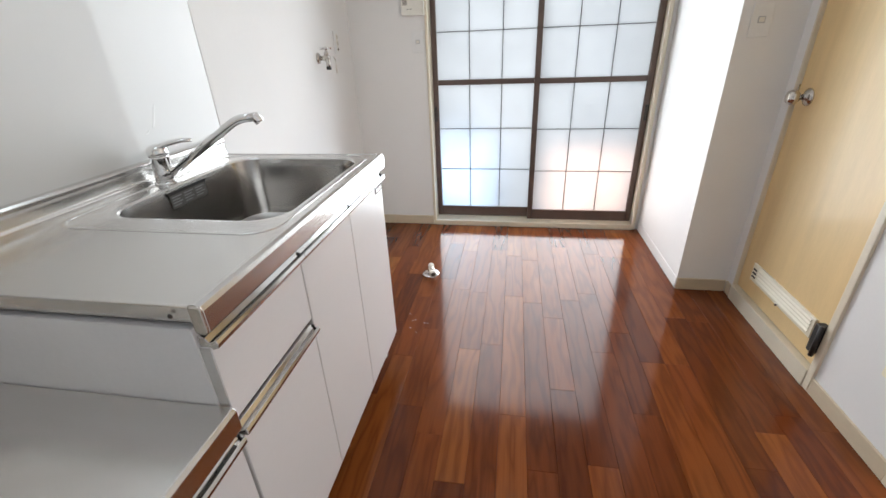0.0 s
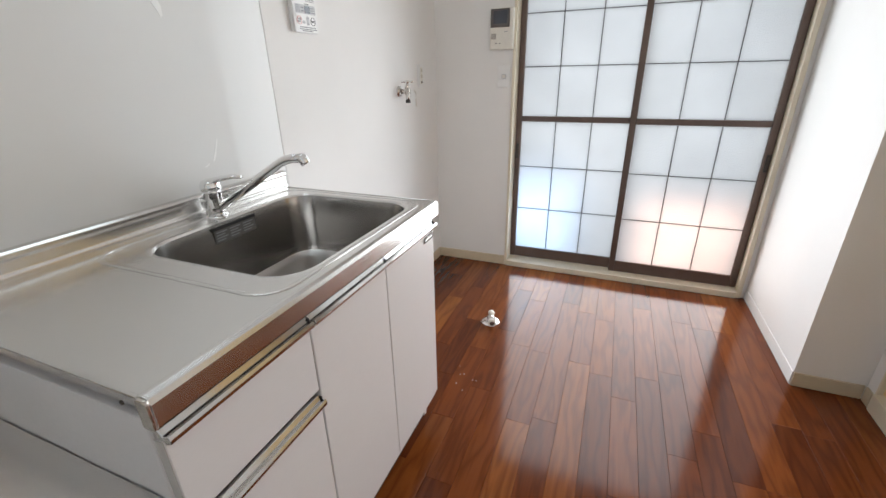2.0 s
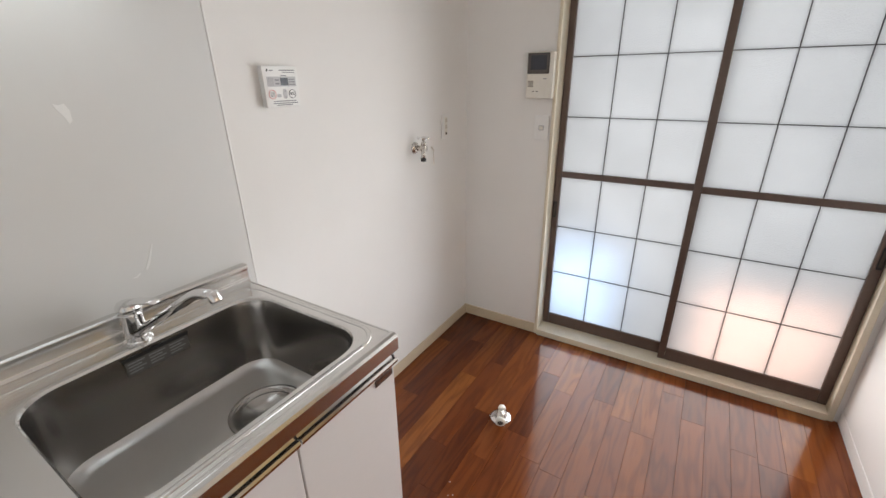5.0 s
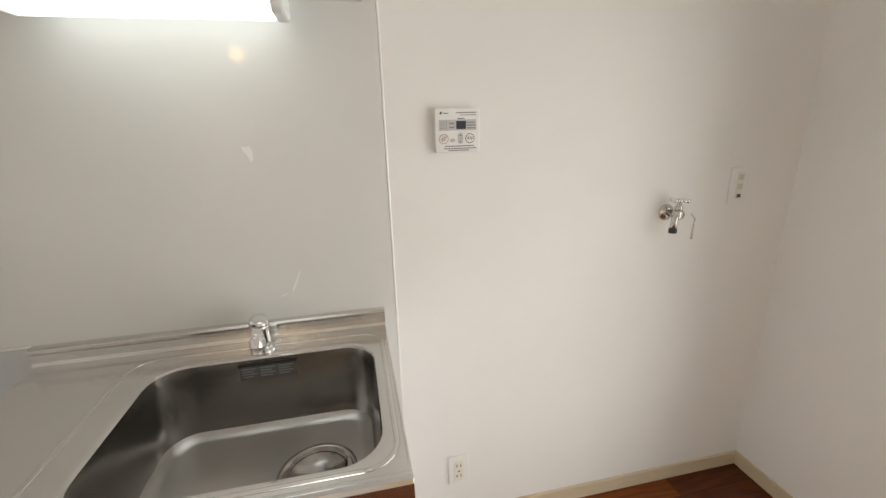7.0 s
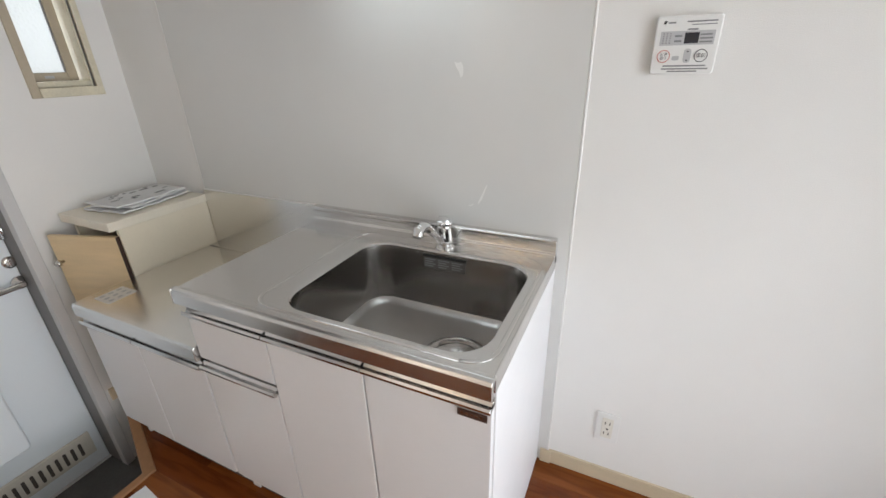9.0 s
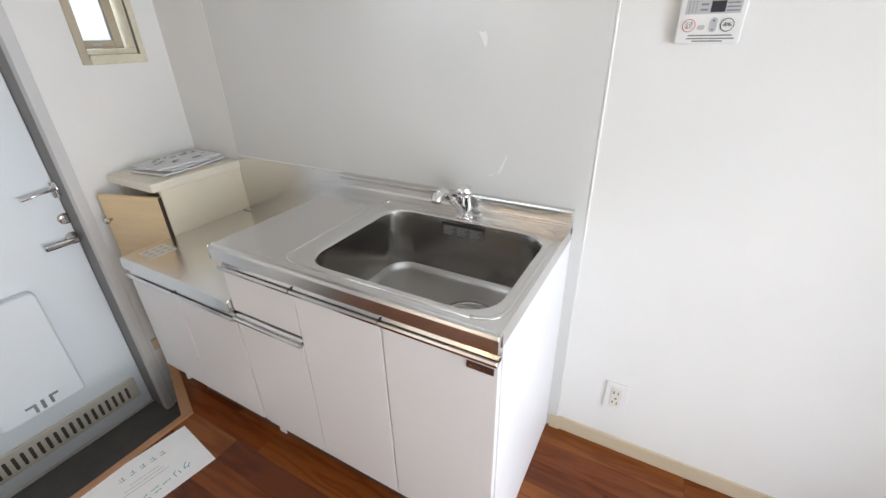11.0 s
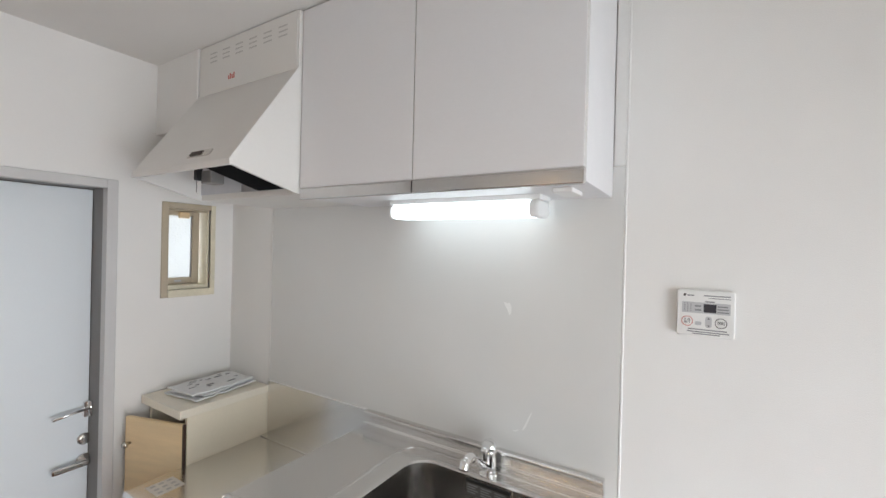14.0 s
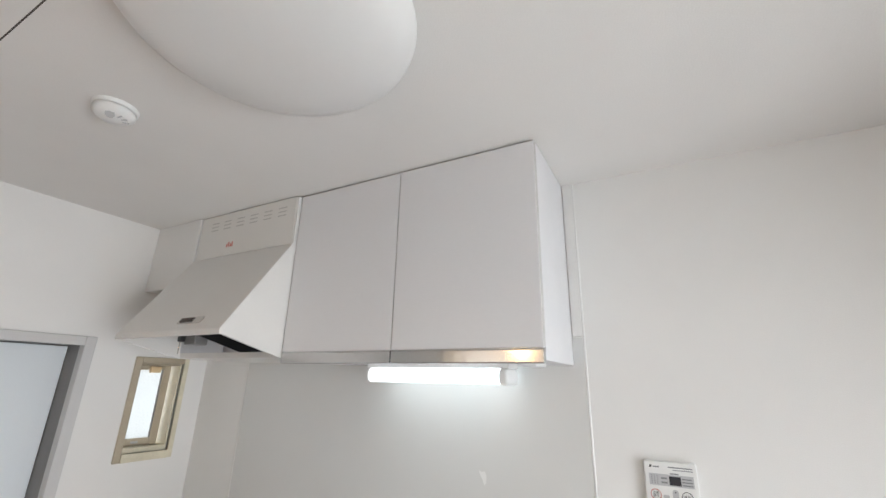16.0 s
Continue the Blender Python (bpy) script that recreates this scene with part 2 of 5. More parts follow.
M["box_white"] = material("off_white_board", (0.84, 0.765, 0.62), 0.5, vary=0.03)
M["flap_wood"] = material("beech_board", (0.78, 0.59, 0.35), 0.45, vary=0.08, scale=5, stretch=(1, 1, 8))
M["flap_edge"] = material("dark_edge", (0.055, 0.030, 0.022), 0.55, vary=0.1)
M["paper"] = material("paper", (0.80, 0.80, 0.80), 0.8, vary=0.03, scale=15)
M["paper_grey"] = material("newsprint", (0.78, 0.78, 0.785), 0.8, vary=0.05, scale=20)
M["ink_grey"] = material("grey_ink", (0.24, 0.24, 0.25), 0.8, vary=0.1)
M["ink_dark"] = material("dark_ink", (0.05, 0.05, 0.055), 0.7, vary=0.1)
M["slot_pale"] = material("pale_slot", (0.52, 0.50, 0.48), 0.6, vary=0.04)
M["ink_green"] = material("green_marker", (0.10, 0.30, 0.31), 0.7, vary=0.1)
M["plastic_white"] = material("white_plastic", (0.80, 0.795, 0.78), 0.34, vary=0.02, scale=30)
M["plastic_ivory"] = material("ivory_plastic", (0.76, 0.73, 0.66), 0.38, vary=0.03, scale=30)
M["plastic_grey"] = material("grey_plastic", (0.50, 0.50, 0.51), 0.42, vary=0.03)
M["lcd"] = material("dark_display", (0.035, 0.038, 0.05), 0.12, vary=0.08)
M["screen_frame"] = material("dark_screen_frame", (0.07, 0.055, 0.05), 0.3, vary=0.08)
M["red_ring"] = material("red_print", (0.58, 0.16, 0.13), 0.5, vary=0.05)
M["dome"] = material("acrylic_dome", (0.76, 0.75, 0.735), 0.3, vary=0.01, scale=3, spec=0.5)
M["lamp_white"] = material("lamp_body", (0.82, 0.82, 0.81), 0.35, vary=0.02)
M["tube"] = glow("tube_cover", (0.81, 0.94, 1.0), 3.3)
M["bulb"] = glow("warm_bulb", (1.0, 0.62, 0.28), 30.0)
M["label_grey"] = material("faded_label", (0.10, 0.097, 0.090), 0.5, vary=0.06, scale=40)
M["drain_dark"] = material("dark_strainer", (0.05, 0.05, 0.05), 0.35, 0.3, vary=0.1, scale=40)
M["strap"] = material("clear_strap", (0.72, 0.68, 0.62), 0.3, vary=0.06)
M["floor"] = wood_floor()


# ---------------------------------------------------------------- building helpers
def link_mesh(name, bm, mat, smooth=False):
    me = bpy.data.meshes.new(name)
    bm.normal_update()
    bm.to_mesh(me)
    bm.free()
    me.materials.append(mat)
    if smooth:
        me.shade_smooth()
    return new(name, me)


def part(name, bm, mat, parent, label="", smooth=False):
    ob = link_mesh(name, bm, mat, smooth)
    ob.parent = parent
    if label:
        ob["label"] = label
    return ob


def thing(name, label, category, at=(0, 0, 0), group="", kind=""):
    ob = new(name)
    ob.empty_display_size = 0.05
    ob.location = at
    return tagged(ob, label, category, group, kind)


def place(ob, at):
    """Parts are modelled in world metres; move them into the frame of a thing that stands at `at`."""
    ob.data.transform(Matrix.Translation(Vector(at) * -1))
    return ob


def box(x0, x1, y0, y1, z0, z1, bev=0.0, seg=1, bm=None):
    bm = bm or bmesh.new()
    co = [(x, y, z) for z in (z0, z1) for y in (y0, y1) for x in (x0, x1)]
    v = [bm.verts.new(c) for c in co]
    fs = [bm.faces.new([v[i] for i in q]) for q in ((0, 2, 3, 1), (4, 5, 7, 6), (0, 1, 5, 4), (2, 6, 7, 3), (0, 4, 6, 2), (1, 3, 7, 5))]
    if bev:
        es = list({e for f in fs for e in f.edges})
        bmesh.ops.bevel(bm, geom=es, offset=bev, segments=seg, affect="EDGES", profile=0.5)
    return bm


def prism(poly, axis, a, b, bev=0.0, seg=1, bm=None):
    """Extrude a polygon: axis 'y' takes (x, z) points from y=a to y=b, 'z' takes (x, y), 'x' takes (y, z)."""
    bm = bm or bmesh.new()

    def co(p, w):
        return {"y": (p[0], w, p[1]), "z": (p[0], p[1], w), "x": (w, p[0], p[1])}[axis]

    lo = [bm.verts.new(co(p, a)) for p in poly]
    hi = [bm.verts.new(co(p, b)) for p in poly]
    n = len(poly)
    fs = [bm.faces.new(lo[::-1]), bm.faces.new(hi)]
    fs += [bm.faces.new((lo[i], lo[(i + 1) % n], hi[(i + 1) % n], hi[i])) for i in range(n)]
    bmesh.ops.recalc_face_normals(bm, faces=fs)
    if bev:
        es = list({e for f in fs for e in f.edges})
        bmesh.ops.bevel(bm, geom=es, offset=bev, segments=seg, affect="EDGES", profile=0.5)
    return bm


def lathe(profile, at=(0, 0, 0), turn=None, n=28, bm=None):
    """Turn a profile of (radius, height) round z, then pose it."""
    bm = bm or bmesh.new()
    m = Matrix.Translation(at) @ (turn.to_4x4() if turn else Matrix.Identity(4))
    rings = []
    for r, h in profile:
        if r < 1e-5:
            rings.append([bm.verts.new(m @ Vector((0, 0, h)))])
        else:
            rings.append([bm.verts.new(m @ Vector((r * math.cos(2 * math.pi * k / n), r * math.sin(2 * math.pi * k / n), h))) for k in range(n)])
    for a, b in zip(rings, rings[1:]):
        for k in range(n):
            k2 = (k + 1) % n
            q = ([a[0]] if len(a) == 1 else [a[k], a[k2]]) + ([b[0]] if len(b) == 1 else [b[k2], b[k]])
            if len(q) > 2:
                bm.faces.new(q)
    for ring, flip in ((rings[0], True), (rings[-1], False)):
        if len(ring) > 1:
            bm.faces.new(ring[::-1] if flip else ring)
    return bm


def axis_turn(d):
    return Vector(d).to_track_quat("Z", "Y").to_matrix()


def tube(points, radii, n=14, bm=None, flat=1.0):
    """A round tube along points; radii one for all or one each."""
    bm = bm or bmesh.new()
    pts = [Vector(p) for p in points]
    if not isinstance(radii, (list, tuple)):
        radii = [radii] * len(pts)
    rings = []
    up = Vector((0, 0, 1))
    for i, p in enumerate(pts):
        d = (pts[min(i + 1, len(pts) - 1)] - pts[max(i - 1, 0)]).normalized()
        u = d.cross(up)
        u = u.normalized() if u.length > 1e-3 else Vector((1, 0, 0))
        w = u.cross(d).normalized()
        r = radii[i]
        rings.append([bm.verts.new(p + r * (math.cos(2 * math.pi * k / n) * u + flat * math.sin(2 * math.pi * k / n) * w)) for k in range(n)])
    for a, b in zip(rings, rings[1:]):
        for k in range(n):
            bm.faces.new((a[k], a[(k + 1) % n], b[(k + 1) % n], b[k]))
    bm.faces.new(rings[0][::-1])
    bm.faces.new(rings[-1])
    bmesh.ops.recalc_face_normals(bm, faces=bm.faces)
    return bm


def arc_path(points, r, k=5):
    """A polyline whose inner corners are rounded."""
    pts = [Vector(p) for p in points]
    out = [pts[0]]
    for a, b, c in zip(pts, pts[1:], pts[2:]):
        d1, d2 = (a - b).normalized(), (c - b).normalized()
        s, e = b + d1 * r, b + d2 * r
        for i in range(k + 1):
            u = i / k
            out.append((1 - u) ** 2 * s + 2 * u * (1 - u) * b + u * u * e)
    return out + [pts[-1]]


def rrect(x0, x1, y0, y1, r, k=8):
    """Rounded rectangle as a list of (x, y), counter-clockwise."""
    out = []
    for cx, cy, a in ((x1 - r, y1 - r, 0), (x0 + r, y1 - r, 90), (x0 + r, y0 + r, 180), (x1 - r, y0 + r, 270)):
        for i in range(k + 1):
            t = radians(a + 90 * i / k)
            out.append((cx + r * math.cos(t), cy + r * math.sin(t)))
    return out


def loft(loops, close=False, cap=False, bm=None):
    """Skin loops of equal length."""
    bm = bm or bmesh.new()
    rings = [[bm.verts.new(p) for p in loop] for loop in loops]
    n = len(rings[0])
    for a, b in zip(rings, rings[1:]):
        for i in range(n):
            bm.faces.new((a[i], a[(i + 1) % n], b[(i + 1) % n], b[i]))
    if cap:
        bm.faces.new(rings[-1])
    if close:
        bm.faces.new(rings[0][::-1])
    bmesh.ops.recalc_face_normals(bm, faces=bm.faces)
    return bm


def slab_with_holes(axis, a, b, u0, u1, w0, w1, holes):
    """A wall: thickness a..b along axis, u the other level axis, w upright (or y for a ceiling); holes (u0, u1, w0, w1) go through."""
    bm = bmesh.new()
    us = sorted({u0, u1, *(h[0] for h in holes), *(h[1] for h in holes)})
    ws = sorted({w0, w1, *(h[2] for h in holes), *(h[3] for h in holes)})

    def co(t, u, w):
        return {"x": (t, u, w), "y": (u, t, w), "z": (u, w, t)}[axis]

    def solid(i, j):
        if not (0 <= i < len(us) - 1 and 0 <= j < len(ws) - 1):
            return False
        cu, cw = (us[i] + us[i + 1]) / 2, (ws[j] + ws[j + 1]) / 2
        return not any(h[0] < cu < h[1] and h[2] < cw < h[3] for h in holes)

    def quad(*p):
        bm.faces.new([bm.verts.new(q) for q in p])

    for i in range(len(us) - 1):
        for j in range(len(ws) - 1):
            if not solid(i, j):
                continue
            p, q, r, s = us[i], us[i + 1], ws[j], ws[j + 1]
            for t in (a, b):
                quad(co(t, p, r), co(t, q, r), co(t, q, s), co(t, p, s))
            for di, dj, e in ((-1, 0, ((p, r), (p, s))), (1, 0, ((q, r), (q, s))), (0, -1, ((p, r), (q, r))), (0, 1, ((p, s), (q, s)))):
                if not solid(i + di, j + dj):
                    quad(co(a, *e[0]), co(a, *e[1]), co(b, *e[1]), co(b, *e[0]))
    bmesh.ops.remove_doubles(bm, verts=bm.verts, dist=1e-5)
    bmesh.ops.recalc_face_normals(bm, faces=bm.faces)
    return bm


def text_mesh(body, size, mat, parent, m, name="lettering"):
    """Lettering as a mesh in the plane of m (x along the line, y up the letters)."""
    cu = bpy.data.curves.new("lettering", "FONT")
    cu.body, cu.size, cu.align_x, cu.align_y, cu.extrude = body, size, "CENTER", "CENTER", 0.0002
    tmp = new("lettering_source", cu)
    me = bpy.data.meshes.new_from_object(tmp.evaluated_get(bpy.context.evaluated_depsgraph_get()))
    bpy.data.objects.remove(tmp)
    bpy.data.curves.remove(cu)
    me.transform(m)
    me.materials.clear()
    me.materials.append(mat)
    ob = new(name, me)
    ob.parent = parent
    return ob


# ---------------------------------------------------------------- the room's shell
XE, YS, YN, ZC = 2.08, 0.03, 3.28, 2.306
ZG = -0.36                      # entry floor
DOOR = (0.532, 1.345, ZG, 1.752)  # entrance door opening
WIN = (0.115, 0.305, 1.315, 1.69)
SLD = (0.470, 1.826, 0.0, 1.905)
BATH = (1.845, 2.475, 0.0, 2.02)
SIDE = (0.66, 1.50, 0.0, 2.0)      # open doorway to the side room

tagged(link_mesh("wall_west", box(-0.12, 0, YS - 0.2, YN + 0.14, ZG - 0.1, ZC), M["wall"]), "white wallpapered wall behind the kitchen unit", "wall", kind="structure")
tagged(link_mesh("wall_south", slab_with_holes("y", YS - 0.2, YS, 0, XE, ZG - 0.1, ZC, [DOOR, WIN]), M["wall"]), "white wallpapered wall with entrance door and small window", "wall", kind="structure")
tagged(link_mesh("wall_north", slab_with_holes("y", YN, YN + 0.14, 0, XE, ZG - 0.1, ZC, [SLD]), M["wall"]), "white wallpapered wall with the glazed sliding door", "wall", kind="structure")
tagged(link_mesh("wall_east", slab_with_holes("x", XE, XE + 0.12, YS - 0.2, YN + 0.14, ZG - 0.1, ZC, [BATH, SIDE]), M["wall"]), "white wallpapered wall with a cream door", "wall", kind="structure")
tagged(link_mesh("wall_pillar", box(1.848, XE, 2.528, YN, 0, ZC), M["wall"]), "white wallpapered boxed-out corner beside the sliding door", "pillar", kind="structure")
tagged(link_mesh("wall_duct_boxing", box(0, 0.362, YS, 0.358, 2.0, ZC, 0.002), M["wall"]), "white boxed-in duct under the ceiling beside the hood", "wall", kind="structure")
tagged(link_mesh("ceiling", box(-0.12, XE + 0.12, YS - 0.2, YN + 0.14, ZC, ZC + 0.1), M["ceiling"]), "off-white papered ceiling", "ceiling", kind="structure")

# side room behind the open doorway, closed with plain walls
SX, SY0, SY1 = 4.6, -0.6, 2.7
tagged(link_mesh("wall_side_room_north", box(XE + 0.12, SX, SY1, SY1 + 0.1, 0, ZC), M["wall"]), "plain white wall of the side room", "wall", kind="structure")
tagged(link_mesh("wall_side_room_south", slab_with_holes("y", SY0 - 0.1, SY0, XE + 0.12, SX, 0, ZC, [(2.65, 4.35, 0.72, 2.08)]), M["wall"]), "plain white wall of the side room", "wall", kind="structure")
tagged(link_mesh("wall_side_room_east", box(SX, SX + 0.1, SY0 - 0.1, SY1 + 0.1, 0, ZC), M["wall"]), "plain white wall of the side room", "wall", kind="structure")
tagged(link_mesh("wall_side_room_west", box(XE + 0.1205, XE + 0.13, SY0, YS - 0.2, 0, ZC), M["wall"]), "plain white wall of the side room", "wall", kind="structure")
tagged(link_mesh("floor_side_room", box(XE, SX, SY0 - 0.1, SY1 + 0.1, -0.06, -0.002), M["step_wood"]), "plain wooden floor of the side room", "floor", kind="structure")
tagged(link_mesh("ceiling_side_room", box(XE + 0.1205, SX + 0.1, SY0 - 0.1, SY1 + 0.1, ZC, ZC + 0.1), M["ceiling"]), "plain white ceiling of the side room", "ceiling", kind="structure")
sdc = thing("trim_doorway", "cream casing of the open doorway", "door casing", (XE, 1.08, 0), kind="structure")
for nm, b in (("jamb", (XE - 0.010, XE + 0.13, SIDE[0], SIDE[0] + 0.028, 0, 2.0)), ("jamb", (XE - 0.010, XE + 0.13, SIDE[1] - 0.028, SIDE[1], 0, 2.0)), ("head", (XE - 0.010, XE + 0.13, SIDE[0] + 0.028, SIDE[1] - 0.028, 1.972, 2.0))):
    place(part(nm, box(*b, 0.003, 2), M["casing"], sdc), sdc.location)

# baseboards
HB, TB = 0.062, 0.009
for name, b in (
    ("baseboard_west", (0, TB, 1.8998, YN)),
    ("baseboard_north", (TB, SLD[0] - 0.002, YN - TB, YN)),
    ("baseboard_pillar_face", (1.848, XE - TB, 2.528 - TB, 2.528)),
    ("baseboard_pillar_side", (1.848 - 0.004, 1.848, 2.528, YN - 0.002)),
    ("baseboard_east_corner", (XE - TB, XE, BATH[1], 2.528 - TB)),
    ("baseboard_east", (XE - TB, XE, SIDE[1], BATH[0])),
    ("baseboard_south", (0.405, 0.485, YS, YS + TB)),
):
    mat = M["wall"] if "side" in name else M["base_trim"]
    tagged(link_mesh(name, box(*b, 0.0, HB, 0.002), mat), "beige baseboard along the foot of the wall", "baseboard", kind="structure")

# kitchen wall panel with its edge strip
panel = tagged(link_mesh("wall_panel", box(0.0, 0.005, 0.362, 1.8925, 0.0, 1.7785, 0.0008), M["panel"]), "glossy pale grey-white kitchen wall panel", "wall panel", kind="structure")
tagged(link_mesh("wall_panel_strip_top", box(0.0, 0.005, 1.862, 1.8925, 1.781, ZC, 0.0008), M["panel_trim"]), "narrow white strip of wall panel under the ceiling", "wall panel", kind="structure")
tagged(link_mesh("trim_panel_end", box(0.0, 0.0066, 1.8926, 1.8995, 0.0, ZC, 0.002), M["panel_trim"]), "white edge trim of the wall panel", "trim", kind="structure")
tagged(link_mesh("trim_panel_start", box(0.0, 0.0062, 0.358, 0.3615, 0.86, 2.0, 0.0015), M["panel_trim"]), "white edge trim of the wall panel", "trim", kind="structure")
tagged(link_mesh("floor_kick_patch", box(0.0082, 0.014, 1.87, 1.9075, 0.0, HB, 0.001), M["base_trim"]), "beige end of the baseboard", "baseboard", kind="structure")


# entry floor, step and its wooden nosing
DIAG0, DIAG1 = (0.445, YS), (0.665, 0.545)
STEP_Y = DIAG1[1]
tagged(link_mesh("floor_entry", box(0.0, XE, YS - 0.2, 0.62, ZG - 0.08, ZG + 0.004), M["genkan"]), "dark grey vinyl floor of the lowered entry", "floor", kind="structure")


def ribbon(p, q, w):
    """A level strip of width w left of the way from p to q."""
    d = (Vector(q) - Vector(p)).normalized()
    nrm = Vector((-d.y, d.x))
    return [tuple(p), tuple(q), tuple(Vector(q) + nrm * w), tuple(Vector(p) + nrm * w)]


W = 0.032
nose = prism([DIAG0, (DIAG0[0] - W * 1.1, YS), (DIAG1[0] - W, STEP_Y + W), (XE, STEP_Y + W), (XE, STEP_Y), DIAG1], "z", -0.035, 0.006, 0.003)
tagged(link_mesh("trim_step_edge", nose, M["step_wood"]), "reddish wooden edge of the entry step", "step edge", kind="structure")
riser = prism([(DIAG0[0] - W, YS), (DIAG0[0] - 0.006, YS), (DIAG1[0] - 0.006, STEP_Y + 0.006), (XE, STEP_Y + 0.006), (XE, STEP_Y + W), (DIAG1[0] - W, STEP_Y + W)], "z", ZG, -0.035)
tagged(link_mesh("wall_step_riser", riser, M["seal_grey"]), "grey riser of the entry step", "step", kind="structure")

# sliding door: cream outer casing
casing = thing("trim_sliding_door", "cream wooden casing round the glazed sliding door", "door casing", (1.145, YN, 0), kind="structure")
for nm, b in (("jamb", (0.470, 0.487, YN - 0.012, YN + 0.13, 0.0, 1.905)), ("jamb", (1.803, 1.826, YN - 0.012, YN + 0.13, 0.0, 1.905)),
              ("head", (0.487, 1.803, YN - 0.012, YN + 0.13, 1.865, 1.905)), ("sill", (0.487, 1.803, YN - 0.02, YN + 0.13, 0.0, 0.036))):
    place(part(nm, box(*b, 0.003, 2), M["casing"], casing), casing.location)


def sash(x0, x1, y, cols, handle_x, label, skew):
    """One glazed sash with bronze stiles and rails, thin glazing bars and figured panes."""
    s = thing("door_sash", label, "sliding door", ((x0 + x1) / 2, y, 0.04), "sashes of the sliding door", "structure")
    at = s.location
    y0, y1 = y - 0.014, y + 0.014
    zb, zm0, zm1, zt = 0.107, 0.921, 0.951, 1.765
    left, right = x0 + 0.032, x1 - skew
    for nm, b in (("stile", (x0, left - 0.0005, y0, y1, 0.04, 1.862)), ("stile", (right, x1, y0, y1, 0.04, 1.862)),
                  ("bottom_rail", (left, right, y0 + 0.002, y1 - 0.002, 0.04, zb)), ("top_rail", (left, right, y0 + 0.002, y1 - 0.002, zt, 1.862)),
                  ("middle_rail", (left, right, y0 + 0.002, y1 - 0.002, zm0, zm1))):
        place(part(nm, box(*b, 0.0025), M["sash_brown"], s), at)
    cw = (right - left) / cols
    for z0, z1 in ((zb, zm0), (zm1, zt)):
        rh = (z1 - z0) / 3
        for r in range(3):
            for c in range(cols):
                pane = part("pane", box(left + c * cw + 0.001, left + (c + 1) * cw - 0.001, y - 0.003, y + 0.003, z0 + r * rh + 0.001, z0 + (r + 1) * rh - 0.001), M["glass"], s, "frosted figured glass")
                place(pane, at)
                pane.visible_shadow = False
            if r:
                place(part("glazing_bar", box(left, right, y - 0.006, y + 0.005, z0 + r * rh - 0.0017, z0 + r * rh + 0.0017, 0.0006), M["muntin"], s), at)
        for c in range(1, cols):
            place(part("glazing_bar", box(left + c * cw - 0.0019, left + c * cw + 0.0019, y - 0.0052, y + 0.0045, z0, z1, 0.001), M["muntin"], s), at)
    h = part("pull", box(handle_x - 0.009, handle_x + 0.009, y0 - 0.004, y0, 0.70, 0.79, 0.003, 2), M["black"], s, "recessed black finger pull")
    place(h, at)
    place(part("pull_recess", box(handle_x - 0.005, handle_x + 0.005, y0 - 0.0055, y0 - 0.0035, 0.712, 0.778, 0.001), M["slot_dark"], h), at)
    return s


sash(0.489, 1.153, YN + 0.092, 3, 0.502, "left-hand glazed sash with bronze frame and frosted panes", 0.027)
sash(1.122, 1.802, YN + 0.052, 3, 1.788, "overlapping glazed sash with bronze frame and frosted panes", 0.034)

# cream hinged door in the east wall
bath_case = thing("trim_cream_door", "cream casing and threshold of the hinged door", "door casing", (XE, 2.16, 0), kind="structure")
for nm, b in (("jamb", (XE - 0.010, XE + 0.12, BATH[0], BATH[0] + 0.028, 0, BATH[3])), ("jamb", (XE - 0.003, XE + 0.12, BATH[1] - 0.010, BATH[1], 0, BATH[3])),
              ("head", (XE - 0.010, XE + 0.12, BATH[0] + 0.028, BATH[1] - 0.010, BATH[3] - 0.028, BATH[3])), ("threshold", (XE - 0.013, XE + 0.12, BATH[0] + 0.028, BATH[1] - 0.010, 0, 0.072))):
    place(part(nm, box(*b, 0.003, 2), M["casing"], bath_case), bath_case.location)
bd = thing("door_cream", "closed cream door with vent grille and round knob", "door", (XE, 2.16, 0.08), kind="structure")
place(part("leaf", box(XE + 0.012, XE + 0.047, BATH[0] + 0.031, BATH[1] - 0.012, 0.078, BATH[3] - 0.032, 0.003, 2), M["door_cream"], bd), bd.location)
gr = place(part("vent_grille", box(XE + 0.004, XE + 0.013, 1.945, 2.375, 0.158, 0.240, 0.003, 2), M["cream_plastic"], bd, "cream plastic vent grille"), bd.location)
for k in range(4):
    z = 0.175 + k * 0.0155
    place(part("louvre", prism([(XE + 0.0035, z), (XE - 0.001, z - 0.002), (XE - 0.001, z + 0.002), (XE + 0.0035, z + 0.009)], "y", 1.96, 2.325), M["cream_plastic"], gr), bd.location)
place(part("slider_knob", lathe([(0.0, 0.0), (0.004, 0.0), (0.004, 0.006), (0.0, 0.008)], (XE - 0.001, 2.15, 0.165), axis_turn((-1, 0, 0)), 10), M["slot_dark"], gr), bd.location)
for k in range(3):
    place(part("vent_hole", box(XE + 0.001, XE + 0.0045, 2.338, 2.362, 0.178 + k * 0.017, 0.184 + k * 0.017), M["slot_dark"], gr), bd.location)
kn = place(part("rosette", lathe([(0.0, 0.0), (0.032, 0.0), (0.031, 0.004), (0.018, 0.010), (0.011, 0.013), (0.011, 0.02)], (XE + 0.012, 2.395, 0.93), axis_turn((-1, 0, 0))), M["chrome_dull"], bd, "worn metal rosette", True), bd.location)
